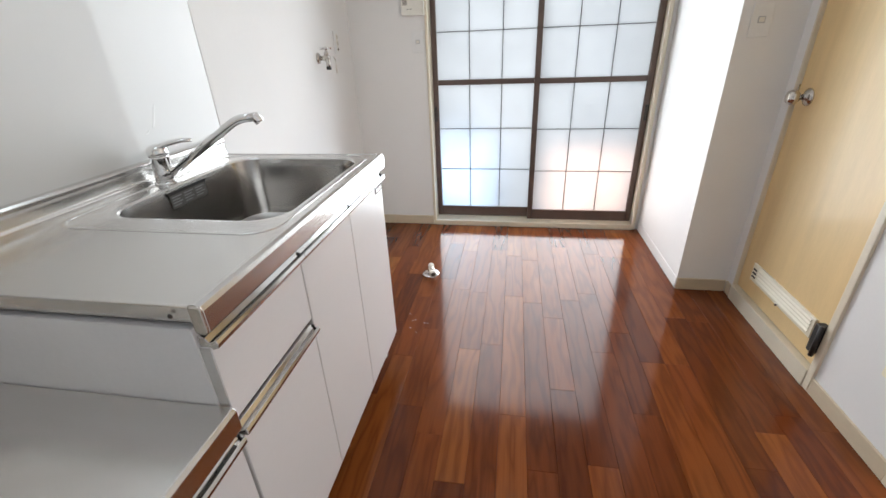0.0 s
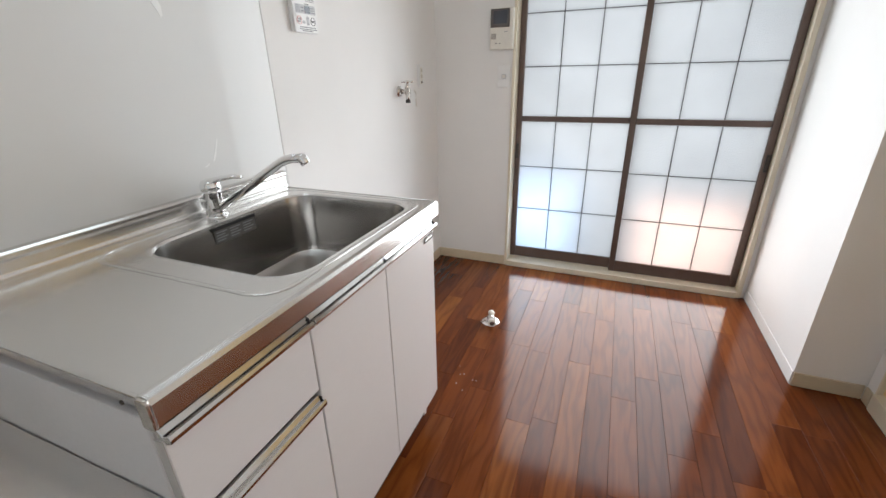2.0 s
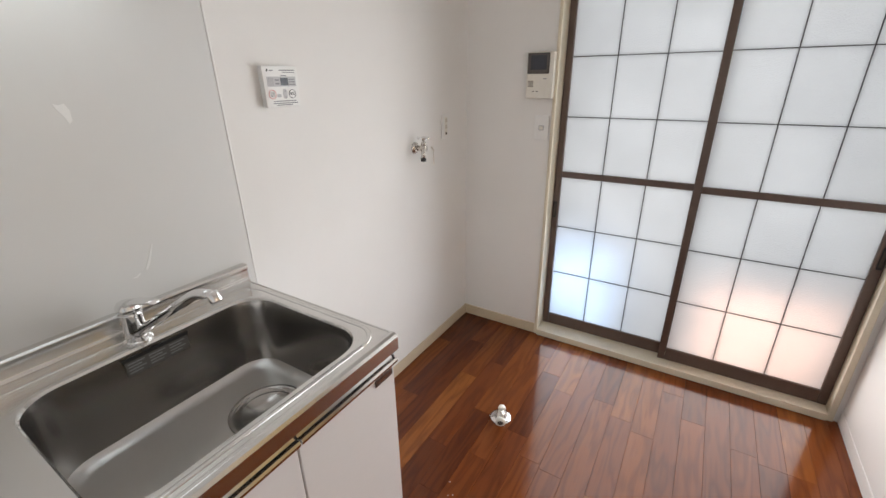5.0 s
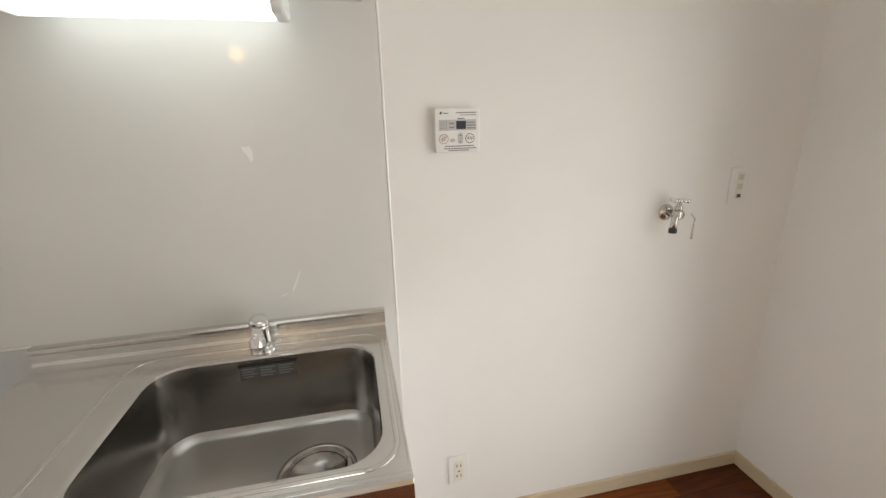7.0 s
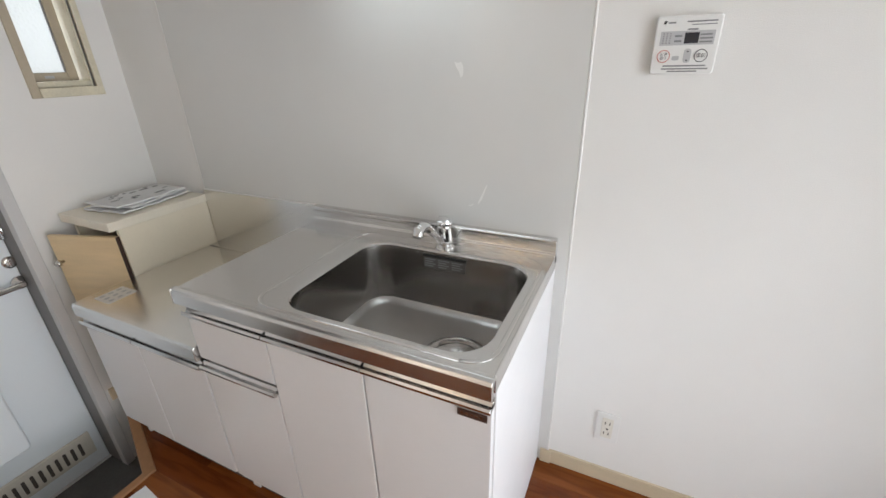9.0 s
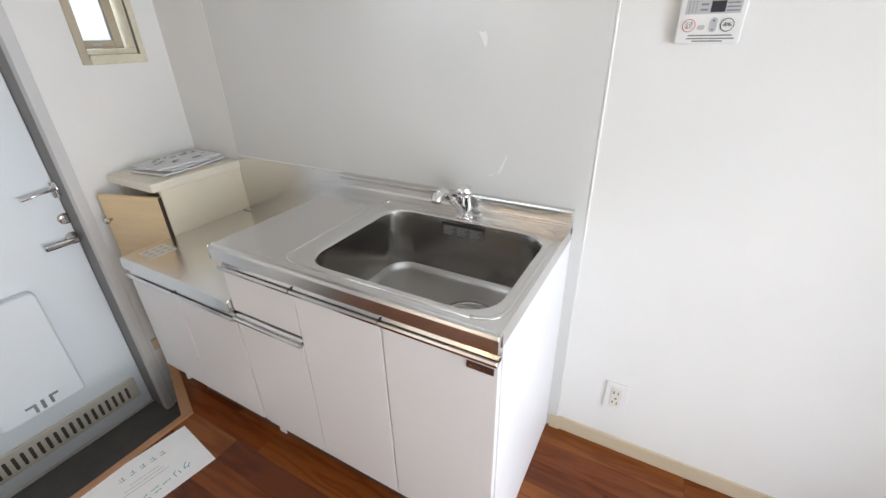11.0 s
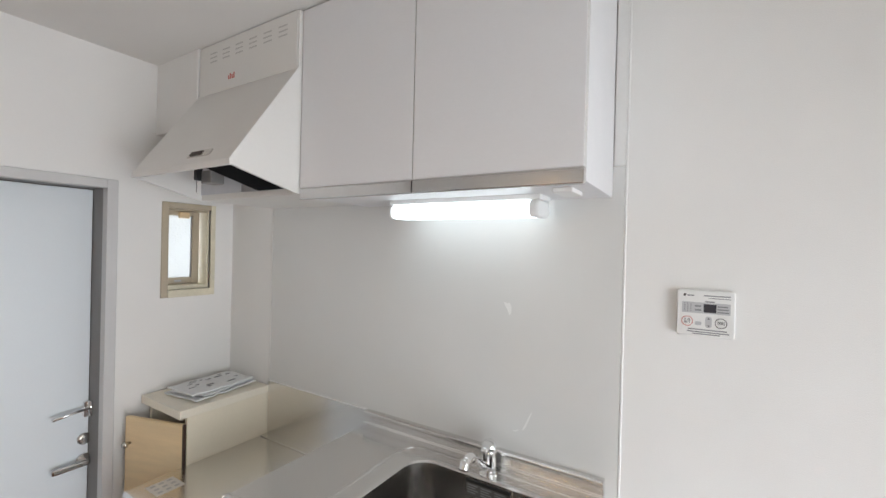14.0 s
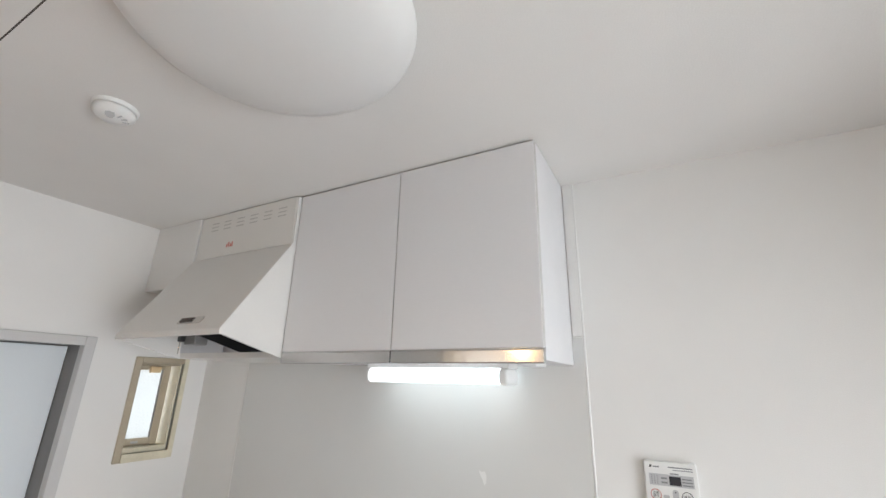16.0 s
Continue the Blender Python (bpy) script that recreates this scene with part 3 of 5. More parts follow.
place(part("knob", lathe([(0.010, 0.0), (0.010, 0.012), (0.019, 0.018), (0.026, 0.028), (0.027, 0.038), (0.022, 0.050), (0.012, 0.055), (0.0, 0.0555)], (XE - 0.006, 2.395, 0.93), axis_turn((-1, 0, 0))), M["chrome_dull"], kn, "round worn metal knob", True), bd.location)
place(part("strike_plate", box(XE + 0.005, XE + 0.0118, 2.4595, 2.4625, 0.89, 0.97, 0.001), M["chrome_dull"], bd), bd.location)
hinge = place(part("hinge", box(XE - 0.020, XE + 0.011, 1.879, 1.911, 0.140, 0.252, 0.004, 2), M["black"], bd, "black hinge block"), bd.location)
place(part("hinge_pin", tube([(XE - 0.021, 1.876, 0.136), (XE - 0.021, 1.876, 0.256)], 0.008, 10), M["black"], hinge, smooth=True), bd.location)

# entrance door
ec = thing("trim_entrance_door", "grey-white steel frame of the entrance door", "door frame", (0.92, YS, ZG), kind="structure")
D0, D1, DB, DT = DOOR
for nm, b, mt in (("casing", (D0 - 0.032, D0 + 0.006, YS - 0.03, YS + 0.012, ZG, DT + 0.03), "steel_frame"), ("casing", (D1 - 0.006, D1 + 0.032, YS - 0.03, YS + 0.012, ZG, DT + 0.03), "steel_frame"),
                  ("casing_head", (D0 + 0.006, D1 - 0.006, YS - 0.03, YS + 0.012, DT - 0.006, DT + 0.03), "steel_frame"),
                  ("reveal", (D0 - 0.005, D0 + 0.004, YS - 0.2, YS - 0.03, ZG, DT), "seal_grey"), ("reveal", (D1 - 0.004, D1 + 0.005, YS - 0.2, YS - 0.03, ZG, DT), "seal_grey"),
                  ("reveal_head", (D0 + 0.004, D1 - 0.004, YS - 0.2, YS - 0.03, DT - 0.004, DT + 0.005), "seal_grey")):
    place(part(nm, box(*b, 0.002), M[mt], ec), ec.location)
ed = thing("door_entrance", "pale blue-white painted steel entrance door, closed", "door", (0.92, -0.13, ZG), kind="structure")
YD = -0.098
place(part("leaf", box(D0 + 0.006, D1 - 0.006, YD - 0.045, YD, ZG + 0.01, DT - 0.007, 0.003, 2), M["steel_door"], ed), ed.location)
place(part("threshold", box(D0 + 0.005, D1 - 0.005, YD - 0.06, YD + 0.012, ZG, ZG + 0.009), M["steel_frame"], ed), ed.location)
# post box behind the letter slot
mb = place(part("post_box", prism(rrect(0.757, 1.052, -0.045, 0.475, 0.022, 4), "y", YD, YD + 0.050, 0.010, 3), M["steel_door"], ed, "bulging pale plastic post box cover"), ed.location)
for xa, xb, za, zb_ in ((0.925, 0.962, 0.004, 0.015), (0.925, 0.936, -0.030, 0.0035), (0.898, 0.910, -0.028, 0.018), (0.868, 0.879, -0.022, 0.0105), (0.846, 0.879, 0.011, 0.022)):
    place(part("mark_stroke", box(xa, xb, YD + 0.0495, YD + 0.0515, za, zb_, 0.0008), M["ink_grey"], mb), ed.location)
gl = place(part("vent_grille", box(0.575, 1.265, YD, YD + 0.014, -0.275, -0.155, 0.004, 2), M["grille_beige"], ed, "beige vent grille with upright slots"), ed.location)
for k in range(21):
    x = 0.625 + k * 0.0295
    place(part("slot", prism(rrect(x - 0.0065, x + 0.0065, -0.255, -0.185, 0.006, 3), "y", YD + 0.0135, YD + 0.0148), M["slot_dark"], gl), ed.location)
# upper handle of the door guard
lv = place(part("guard_base", box(0.527, 0.560, YD, YD + 0.020, 0.80, 0.865, 0.004, 2), M["chrome"], ed, "chrome door guard"), ed.location)
place(part("guard_arm", tube([(0.545, YD + 0.026, 0.838), (0.60, YD + 0.036, 0.835), (0.665, YD + 0.036, 0.826)], [0.010, 0.009, 0.011], 12, flat=0.7), M["chrome"], lv, smooth=True), ed.location)
place(part("guard_hinge", lathe([(0.0, -0.03), (0.009, -0.03), (0.009, 0.03), (0.0, 0.03)], (0.540, YD + 0.026, 0.835), None, 12), M["chrome"], lv, smooth=True), ed.location)
place(part("guard_catch", box(D0 + 0.004, 0.526, YD + 0.004, YD + 0.034, 0.812, 0.862, 0.004, 2), M["chrome_dull"], ed, "steel catch on the reveal"), ed.location)
cy = place(part("lock_rose", lathe([(0.0, 0.0), (0.024, 0.0), (0.023, 0.006), (0.012, 0.008), (0.0, 0.008)], (0.552, YD, 0.706), axis_turn((0, 1, 0))), M["chrome_dull"], ed, "round lock", True), ed.location)
place(part("thumb_turn", box(0.546, 0.558, YD + 0.008, YD + 0.020, 0.690, 0.722, 0.003, 2), M["chrome"], cy), ed.location)
hb = place(part("handle_rose", lathe([(0.0, 0.0), (0.027, 0.0), (0.026, 0.008), (0.012, 0.010), (0.012, 0.034), (0.0, 0.035)], (0.552, YD, 0.618), axis_turn((0, 1, 0))), M["alu"], ed, "dull metal lever handle", True), ed.location)
place(part("lever", box(0.542, 0.665, YD + 0.030, YD + 0.046, 0.606, 0.629, 0.006, 2), M["alu"], hb), ed.location)

# small window in the south wall
wf = thing("window_small", "small beige window with hammered frosted glass", "window", (0.21, YS, 1.5), kind="structure")
x0, x1, z0, z1 = WIN
for nm, b, mt in (("casing", (x0 - 0.022, x0, YS - 0.012, YS + 0.008, z0 - 0.033, z1 + 0.025), "window_yellow"), ("casing", (x1, x1 + 0.028, YS - 0.012, YS + 0.008, z0 - 0.033, z1 + 0.025), "window_beige"),
                  ("casing_head", (x0, x1, YS - 0.012, YS + 0.008, z1, z1 + 0.025), "window_beige"), ("sill", (x0, x1, YS - 0.012, YS + 0.013, z0 - 0.033, z0), "window_yellow"),
                  ("reveal", (x0, x0 + 0.007, YS - 0.17, YS - 0.012, z0, z1), "window_yellow"), ("reveal", (x1 - 0.007, x1, YS - 0.17, YS - 0.012, z0, z1), "window_yellow"),
                  ("reveal_sill", (x0 + 0.007, x1 - 0.007, YS - 0.17, YS - 0.012, z0, z0 + 0.020), "window_yellow"), ("reveal_head", (x0 + 0.007, x1 - 0.007, YS - 0.17, YS - 0.012, z1 - 0.008, z1), "window_beige")):
    place(part(nm, box(*b, 0.0015), M[mt], wf), wf.location)
wa, wb, wc, wd, wy = x0 + 0.020, x1 - 0.007, z0 + 0.021, z1 - 0.008, YS - 0.075
ws = place(part("sash_stile", box(wa, wa + 0.032, wy - 0.014, wy + 0.014, wc, wd, 0.002), M["window_beige"], wf), wf.location)
place(part("sash_stile", box(wb - 0.014, wb, wy - 0.014, wy + 0.014, wc, wd, 0.002), M["window_beige"], wf), wf.location)
place(part("sash_rail", box(wa + 0.032, wb - 0.014, wy - 0.013, wy + 0.013, wc, wc + 0.030, 0.002), M["window_beige"], wf), wf.location)
place(part("sash_rail", box(wa + 0.032, wb - 0.014, wy - 0.013, wy + 0.013, wd - 0.022, wd, 0.002), M["window_beige"], wf), wf.location)
pane = place(part("pane", box(wa + 0.032, wb - 0.014, wy - 0.003, wy + 0.003, wc + 0.030, wd - 0.022), M["glass_small"], wf, "hammered frosted glass"), wf.location)
pane.visible_shadow = False
place(part("gasket", box(wa + 0.032, wa + 0.0365, wy + 0.003, wy + 0.009, wc + 0.030, wd - 0.022), M["seal_grey"], wf), wf.location)
place(part("latch", box(0.19, 0.235, wy + 0.013, wy + 0.034, wd - 0.034, wd - 0.006, 0.004, 2), M["flap_wood"], wf, "browned plastic latch"), wf.location)
place(part("maker_label", box(0.215, 0.245, wy + 0.0132, wy + 0.0142, wc + 0.010, wc + 0.019), M["plastic_grey"], wf), wf.location)
area("daylight_window", look((0.21, YS - 0.32, 1.5), (0.21, 2, 1.45)), 0.24, 0.42, 1.8, (0.93, 0.97, 1.0))


# ---------------------------------------------------------------- kitchen unit
KY0, KYM, KY1 = 0.362, 0.980, 1.860   # stove part, sink part
XF = 0.575                            # faces of the fronts


def rail(parent, y0, y1, z, at, label="brushed aluminium finger rail"):
    """J-shaped aluminium pull along the top of a front; z is its top."""
    prof = [(XF - 0.018, z - 0.020), (XF + 0.001, z - 0.020), (XF + 0.003, z - 0.024), (XF + 0.0135, z - 0.020), (XF + 0.015, z - 0.013), (XF + 0.012, z - 0.006), (XF + 0.006, z - 0.009), (XF, z - 0.011), (XF - 0.006, z - 0.002), (XF - 0.018, z)]
    r = place(part("handle", prism(prof, "y", y0, y1, 0.0008), M["alu"], parent, label), at)
    for yc in (y1,):
        place(part("end_cap", box(XF - 0.008, XF + 0.002, yc - 0.0005, yc + 0.0013, z - 0.012, z - 0.0045), M["black"], r), at)
    return r


def front(parent, name, y0, y1, z0, z1, at):
    y1 -= 0.0028
    f = place(part(name, box(XF - 0.018, XF, y0, y1, z0, z1, 0.0015, 2), M["laminate"], parent, "white laminate front"), at)
    # south edge greyed for its shade; the north edge keeps the plain laminate
    place(part("edge_band", box(XF - 0.019, XF - 0.002, y0 - 0.0012, y0 - 0.0002, z0 + 0.002, z1 - 0.002), M["edge_grey"], f), at)
    rail(f, y0, y1 + 0.0012, z1 + 0.020, at)
    return f


sc = thing("sink_cabinet", "white laminate sink base cabinet with drawer and three doors", "kitchen cabinet", (0.28, 1.41, 0))
a = sc.location
place(part("side_panel", prism([(0.0, 0.0), (0.525, 0.0), (0.525, 0.128), (XF - 0.0195, 0.128), (XF - 0.0195, 0.797), (0.0, 0.797)], "y", KY1 - 0.018, KY1 - 0.001, 0.001), M["laminate_side"], sc), a)
place(part("side_panel", prism([(0.0, 0.0), (0.525, 0.0), (0.525, 0.128), (XF - 0.019, 0.128), (XF - 0.019, 0.797), (0.0, 0.797)], "y", KYM - 0.002, KYM + 0.014, 0.001), M["laminate_side"], sc), a)
place(part("bottom_board", box(0.0, XF - 0.020, KYM + 0.014, KY1 - 0.018, 0.122, 0.138), M["laminate_side"], sc), a)
place(part("back_board", box(0.006, 0.012, KYM + 0.014, KY1 - 0.018, 0.138, 0.60), M["laminate_side"], sc), a)
# dark brown on the kick board paints the shadow below the fronts
place(part("kick_board", box(0.505, 0.520, KYM, KY1 - 0.02, 0.0, 0.121), M["flap_edge"], sc, "recessed kick board, coloured dark for the shade under the cabinet"), a)
place(part("worn_edge", box(XF - 0.022, XF - 0.004, KYM + 0.014, KY1 - 0.018, 0.1185, 0.1215), M["paper_grey"], sc, "worn pale lower edge"), a)
dw = front(sc, "drawer", KYM + 0.002, 1.2705, 0.612, 0.762, a)
front(sc, "door", KYM + 0.002, 1.2705, 0.130, 0.578, a)
front(sc, "door", 1.2722, 1.5600, 0.130, 0.762, a)
last = front(sc, "door", 1.5617, KY1 - 0.001, 0.130, 0.762, a)
tag = place(part("tag", box(XF, XF + 0.003, 1.785, 1.848, 0.728, 0.747, 0.0008), M["brown_tag"], last, "small dark brown maker's tag"), a)
for k in range(5):
    place(part("mark", box(XF + 0.003, XF + 0.0034, 1.792 + k * 0.010, 1.799 + k * 0.010, 0.735, 0.741), M["chrome_dull"], tag), a)

st = thing("stove_cabinet", "white laminate low cabinet under the stove shelf", "kitchen cabinet", (0.28, 0.66, 0))
a = st.location
for y0, y1 in ((KY0 + 0.001, KY0 + 0.017), (KYM - 0.019, KYM - 0.003)):
    place(part("side_panel", prism([(0.0, 0.0), (0.525, 0.0), (0.525, 0.128), (XF - 0.019, 0.128), (XF - 0.019, 0.619), (0.0, 0.619)], "y", y0, y1, 0.001), M["laminate_side"], st), a)
place(part("bottom_board", box(0.0, XF - 0.020, KY0 + 0.017, KYM - 0.019, 0.122, 0.138), M["laminate_side"], st), a)
# kick board again in dark brown, as painted shade
place(part("kick_board", box(0.505, 0.520, 0.50, KYM - 0.003, 0.0, 0.121), M["flap_edge"], st, "recessed kick board, coloured dark for the shade under the cabinet"), a)
place(part("worn_edge", box(XF - 0.022, XF - 0.004, 0.49, KYM - 0.019, 0.1185, 0.1215), M["paper_grey"], st, "worn pale lower edge"), a)
front(st, "door", KY0 + 0.001, 0.6555, 0.130, 0.570, a)
front(st, "door", 0.6572, KYM - 0.003, 0.130, 0.570, a)

# stove shelf of steel with its splash back
sh = thing("stove_top_shelf", "bare stainless steel stove shelf with raised splash back", "worktop", (0.29, 0.66, 0.62))
a = sh.location
place(part("shelf", prism([(0.006, 0.620), (0.566, 0.620), (0.566, 0.602), (0.584, 0.599), (0.588, 0.604), (0.588, 0.642), (0.582, 0.648), (0.006, 0.648)], "y", KY0 - 0.004, KYM - 0.004, 0.0015, 2), M["steel"], sh), a)
place(part("splash_back", box(0.006, 0.011, KY0 - 0.002, KYM - 0.006, 0.6485, 0.893, 0.001), M["steel"], sh, "brushed steel splash back"), a)
place(part("splash_trim", box(0.006, 0.014, KY0 - 0.002, KYM - 0.006, 0.8935, 0.898, 0.001), M["panel_trim"], sh), a)
place(part("back_fold", box(0.0115, 0.052, KY0 + 0.002, KYM - 0.008, 0.6485, 0.6525, 0.001), M["steel"], sh), a)
stk = place(part("sticker", box(0.44, 0.535, 0.395, 0.485, 0.6482, 0.6488), M["strap"], sh, "pale paper sticker with grey print"), a)
for k in range(3):
    for j in range(3):
        place(part("print", box(0.452 + k * 0.028, 0.468 + k * 0.028, 0.405 + j * 0.028, 0.417 + j * 0.028, 0.6488, 0.6491), M["slot_pale"], stk), a)

# sink worktop with basin
wt = thing("sink_worktop", "brushed stainless steel worktop with deep rounded sink basin", "sink", (0.29, 1.41, 0.8))
a = wt.location
ZT = 0.841
ox0, ox1, oy0, oy1 = 0.030, 0.568, KYM - 0.006, KY1
hole = (0.108, 0.532, 1.285, 1.815)
K = 8


def ring(x0, x1, y0, y1, r, z):
    return [(x, y, z) for x, y in rrect(x0, x1, y0, y1, r, K)]


hx0, hx1, hy0, hy1 = hole
top = loft([ring(ox0, ox1, oy0 + 0.004, oy1 - 0.004, 0.002, ZT), ring(hx0 - 0.012, hx1 + 0.010, hy0 - 0.012, hy1 + 0.010, 0.085, ZT), ring(hx0 - 0.004, hx1 + 0.003, hy0 - 0.004, hy1 + 0.003, 0.082, ZT - 0.001), ring(hx0, hx1, hy0, hy1, 0.080, ZT - 0.006)])
place(part("top", top, M["steel"], wt), a)
dr = (0.316, 1.664)
rad = 0.091
circ = []
for x, y in rrect(hx0, hx1, hy0, hy1, 0.08, K):
    v = Vector((x - dr[0], y - dr[1])).normalized()
    circ.append((dr[0] + rad * v.x, dr[1] + rad * v.y))
zb = 0.636
floor_ring = ring(hx0 + 0.018, hx1 - 0.018, hy0 + 0.009, hy1 - 0.018, 0.073, zb + 0.018)
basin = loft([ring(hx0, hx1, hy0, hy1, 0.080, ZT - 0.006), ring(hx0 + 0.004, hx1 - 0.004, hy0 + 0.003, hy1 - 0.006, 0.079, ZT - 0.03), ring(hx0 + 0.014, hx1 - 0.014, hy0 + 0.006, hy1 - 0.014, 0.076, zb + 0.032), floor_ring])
place(part("basin", basin, M["steel_basin_shaded"], wt, "deep steel basin wall, darkened for the shade inside", True), a)
# bottom split from the walls so its colour can carry the falling light
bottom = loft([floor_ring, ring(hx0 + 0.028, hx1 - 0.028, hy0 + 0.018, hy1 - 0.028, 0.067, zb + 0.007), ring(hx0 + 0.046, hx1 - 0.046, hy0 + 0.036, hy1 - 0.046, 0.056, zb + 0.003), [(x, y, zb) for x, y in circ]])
place(part("basin_bottom", bottom, M["steel_bottom_lit"], wt, "satin brushed basin bottom, lightened for the light it catches", True), a)
# folded front edge
place(part("front_edge", prism([(0.568, ZT - 0.008), (0.568, ZT), (0.572, ZT + 0.003), (0.580, ZT + 0.0035), (0.588, ZT + 0.001), (0.592, ZT - 0.006), (0.592, 0.800), (0.586, 0.796), (0.580, 0.798), (0.580, ZT - 0.008)], "y", oy0, oy1, 0.0006), M["steel"], wt, "rolled steel front edge"), a)
place(part("end_edge", box(0.006, 0.568, oy1 - 0.0045, oy1, 0.800, ZT + 0.002, 0.001), M["steel"], wt), a)
place(part("end_edge", prism([(oy0, ZT), (oy0 - 0.001, ZT - 0.003), (oy0 + 0.010, 0.805), (oy0 + 0.014, 0.805), (oy0 + 0.0045, ZT)], "x", 0.006, 0.568, 0.0008), M["steel"], wt, "folded steel end of the worktop"), a)
place(part("end_cap", prism(rrect(0.572, 0.593, 0.797, ZT + 0.003, 0.006, 4), "y", oy0 - 0.006, oy0 - 0.0005, 0.002, 2), M["chrome_dull"], wt, "dull metal corner cap"), a)
place(part("screw", lathe([(0, 0), (0.004, 0), (0.003, 0.002), (0, 0.002)], (0.535, oy0, 0.822), axis_turn((0, -1, 0)), 10), M["slot_dark"], wt), a)
place(part("back_upstand", prism([(0.006, ZT - 0.02), (0.030, ZT - 0.02), (0.030, ZT + 0.010), (0.026, ZT + 0.016), (0.026, 0.879), (0.030, 0.884), (0.030, 0.893), (0.024, 0.898), (0.006, 0.898)], "y", oy0, oy1, 0.001), M["steel"], wt, "steel upstand along the wall"), a)
bead = rrect(0.052, 0.552, 1.216, 1.842, 0.062, K)
left_side = [p for p in bead]
pts = [(x, y, ZT + 0.0003) for x, y in left_side] + [(*left_side[0], ZT + 0.0003)]
place(part("raised_bead", tube(pts, 0.0055, 10, flat=0.32), M["steel"], wt, "low pressed bead round the sink", True), a)
dn = place(part("drain_ring", lathe([(0.092, -0.002), (0.092, 0.002), (0.088, 0.0035), (0.080, 0.002), (0.076, -0.005), (0.072, -0.006), (0.069, -0.002), (0.066, -0.002), (0.062, -0.012), (0.056, -0.016), (0.0, -0.016)], (*dr, zb), None, 40), M["steel_basin_shaded"], wt, "ringed steel drain", True), a)
place(part("strainer_cap", lathe([(0.0, -0.006), (0.026, -0.0065), (0.029, -0.009), (0.030, -0.0125), (0.055, -0.0145), (0.055, -0.0155), (0.0, -0.0155)], (*dr, zb), None, 32), M["drain_dark"], dn, "dark grey strainer cap", True), a)
for k in range(10):
    t = 2 * math.pi * k / 10
    place(part("strainer_slot", box(-0.0015, 0.0015, 0.034, 0.050, -0.0008, 0.0), M["slot_dark"], dn), (0, 0, 0)).matrix_basis = Matrix.Translation(Vector((*dr, zb - 0.0125)) - Vector(a)) @ Matrix.Rotation(t, 4, "Z")
lb = place(part("label", box(hx0 + 0.0055, hx0 + 0.0075, 1.475, 1.615, 0.783, 0.820), M["label_grey"], wt, "pale product label with dark top band"), a)
place(part("band", box(hx0 + 0.0030, hx0 + 0.0080, 1.472, 1.618, 0.820, 0.828), M["black"], lb), a)
for k in range(3):
    for j in range(4):
        y = 1.480 + k * 0.045
        place(part("print", box(hx0 + 0.0074, hx0 + 0.0078, y, y + (0.036 if j % 2 else 0.028), 0.789 + j * 0.0075, 0.7925 + j * 0.0075), M["ink_grey"], lb), a)

# mixer tap
tp = thing("mixer_tap", "chrome single-lever mixer tap on the worktop", "tap", (0.072, 1.53, ZT))
a = tp.location
place(part("base", lathe([(0.0, 0.0), (0.031, 0.0), (0.030, 0.004), (0.026, 0.007), (0.0, 0.007)], a, None, 32), M["chrome"], tp, smooth=True), a)
bx, by = 0.072, 1.53
place(part("body", lathe([(0.0, 0.006), (0.0255, 0.006), (0.0245, 0.03), (0.0225, 0.050), (0.0235, 0.070), (0.0245, 0.073), (0.0, 0.073)], a, None, 32), M["chrome"], tp, smooth=True), a)
place(part("cap", lathe([(0.0, 0.074), (0.0245, 0.074), (0.026, 0.082), (0.0255, 0.092), (0.020, 0.100), (0.009, 0.104), (0.0, 0.1045)], a, None, 32), M["chrome"], tp, smooth=True), a)
lev = [(bx + 0.002, by, ZT + 0.094), (bx + 0.034, by + 0.010, ZT + 0.106), (bx + 0.066, by + 0.019, ZT + 0.112), (bx + 0.090, by + 0.026, ZT + 0.111)]
place(part("lever", tube(lev, [0.019, 0.016, 0.013, 0.010], 16, flat=0.48), M["chrome"], tp, smooth=True), a)
sp = arc_path([(bx + 0.012, by + 0.003, ZT + 0.022), (0.296, 1.579, ZT + 0.160), (0.345, 1.589, ZT + 0.164)], 0.022, 6)
spo = place(part("spout", tube(sp, [0.0112] * len(sp), 18), M["chrome"], tp, smooth=True), a)
place(part("aerator", lathe([(0.0, 0.0), (0.0120, 0.0), (0.0128, 0.004), (0.0128, 0.020), (0.0115, 0.024), (0.0, 0.024)], (0.338, 1.5875, ZT + 0.169), axis_turn((0.55, 0.11, -0.8)), 20), M["chrome"], spo, smooth=True), a)
place(part("mark", lathe([(0, 0), (0.004, 0), (0.003, 0.0008), (0, 0.0008)], (bx + 0.0245, by, ZT + 0.096), axis_turn((1, 0, 0.1)), 10), M["red_ring"], tp), a)

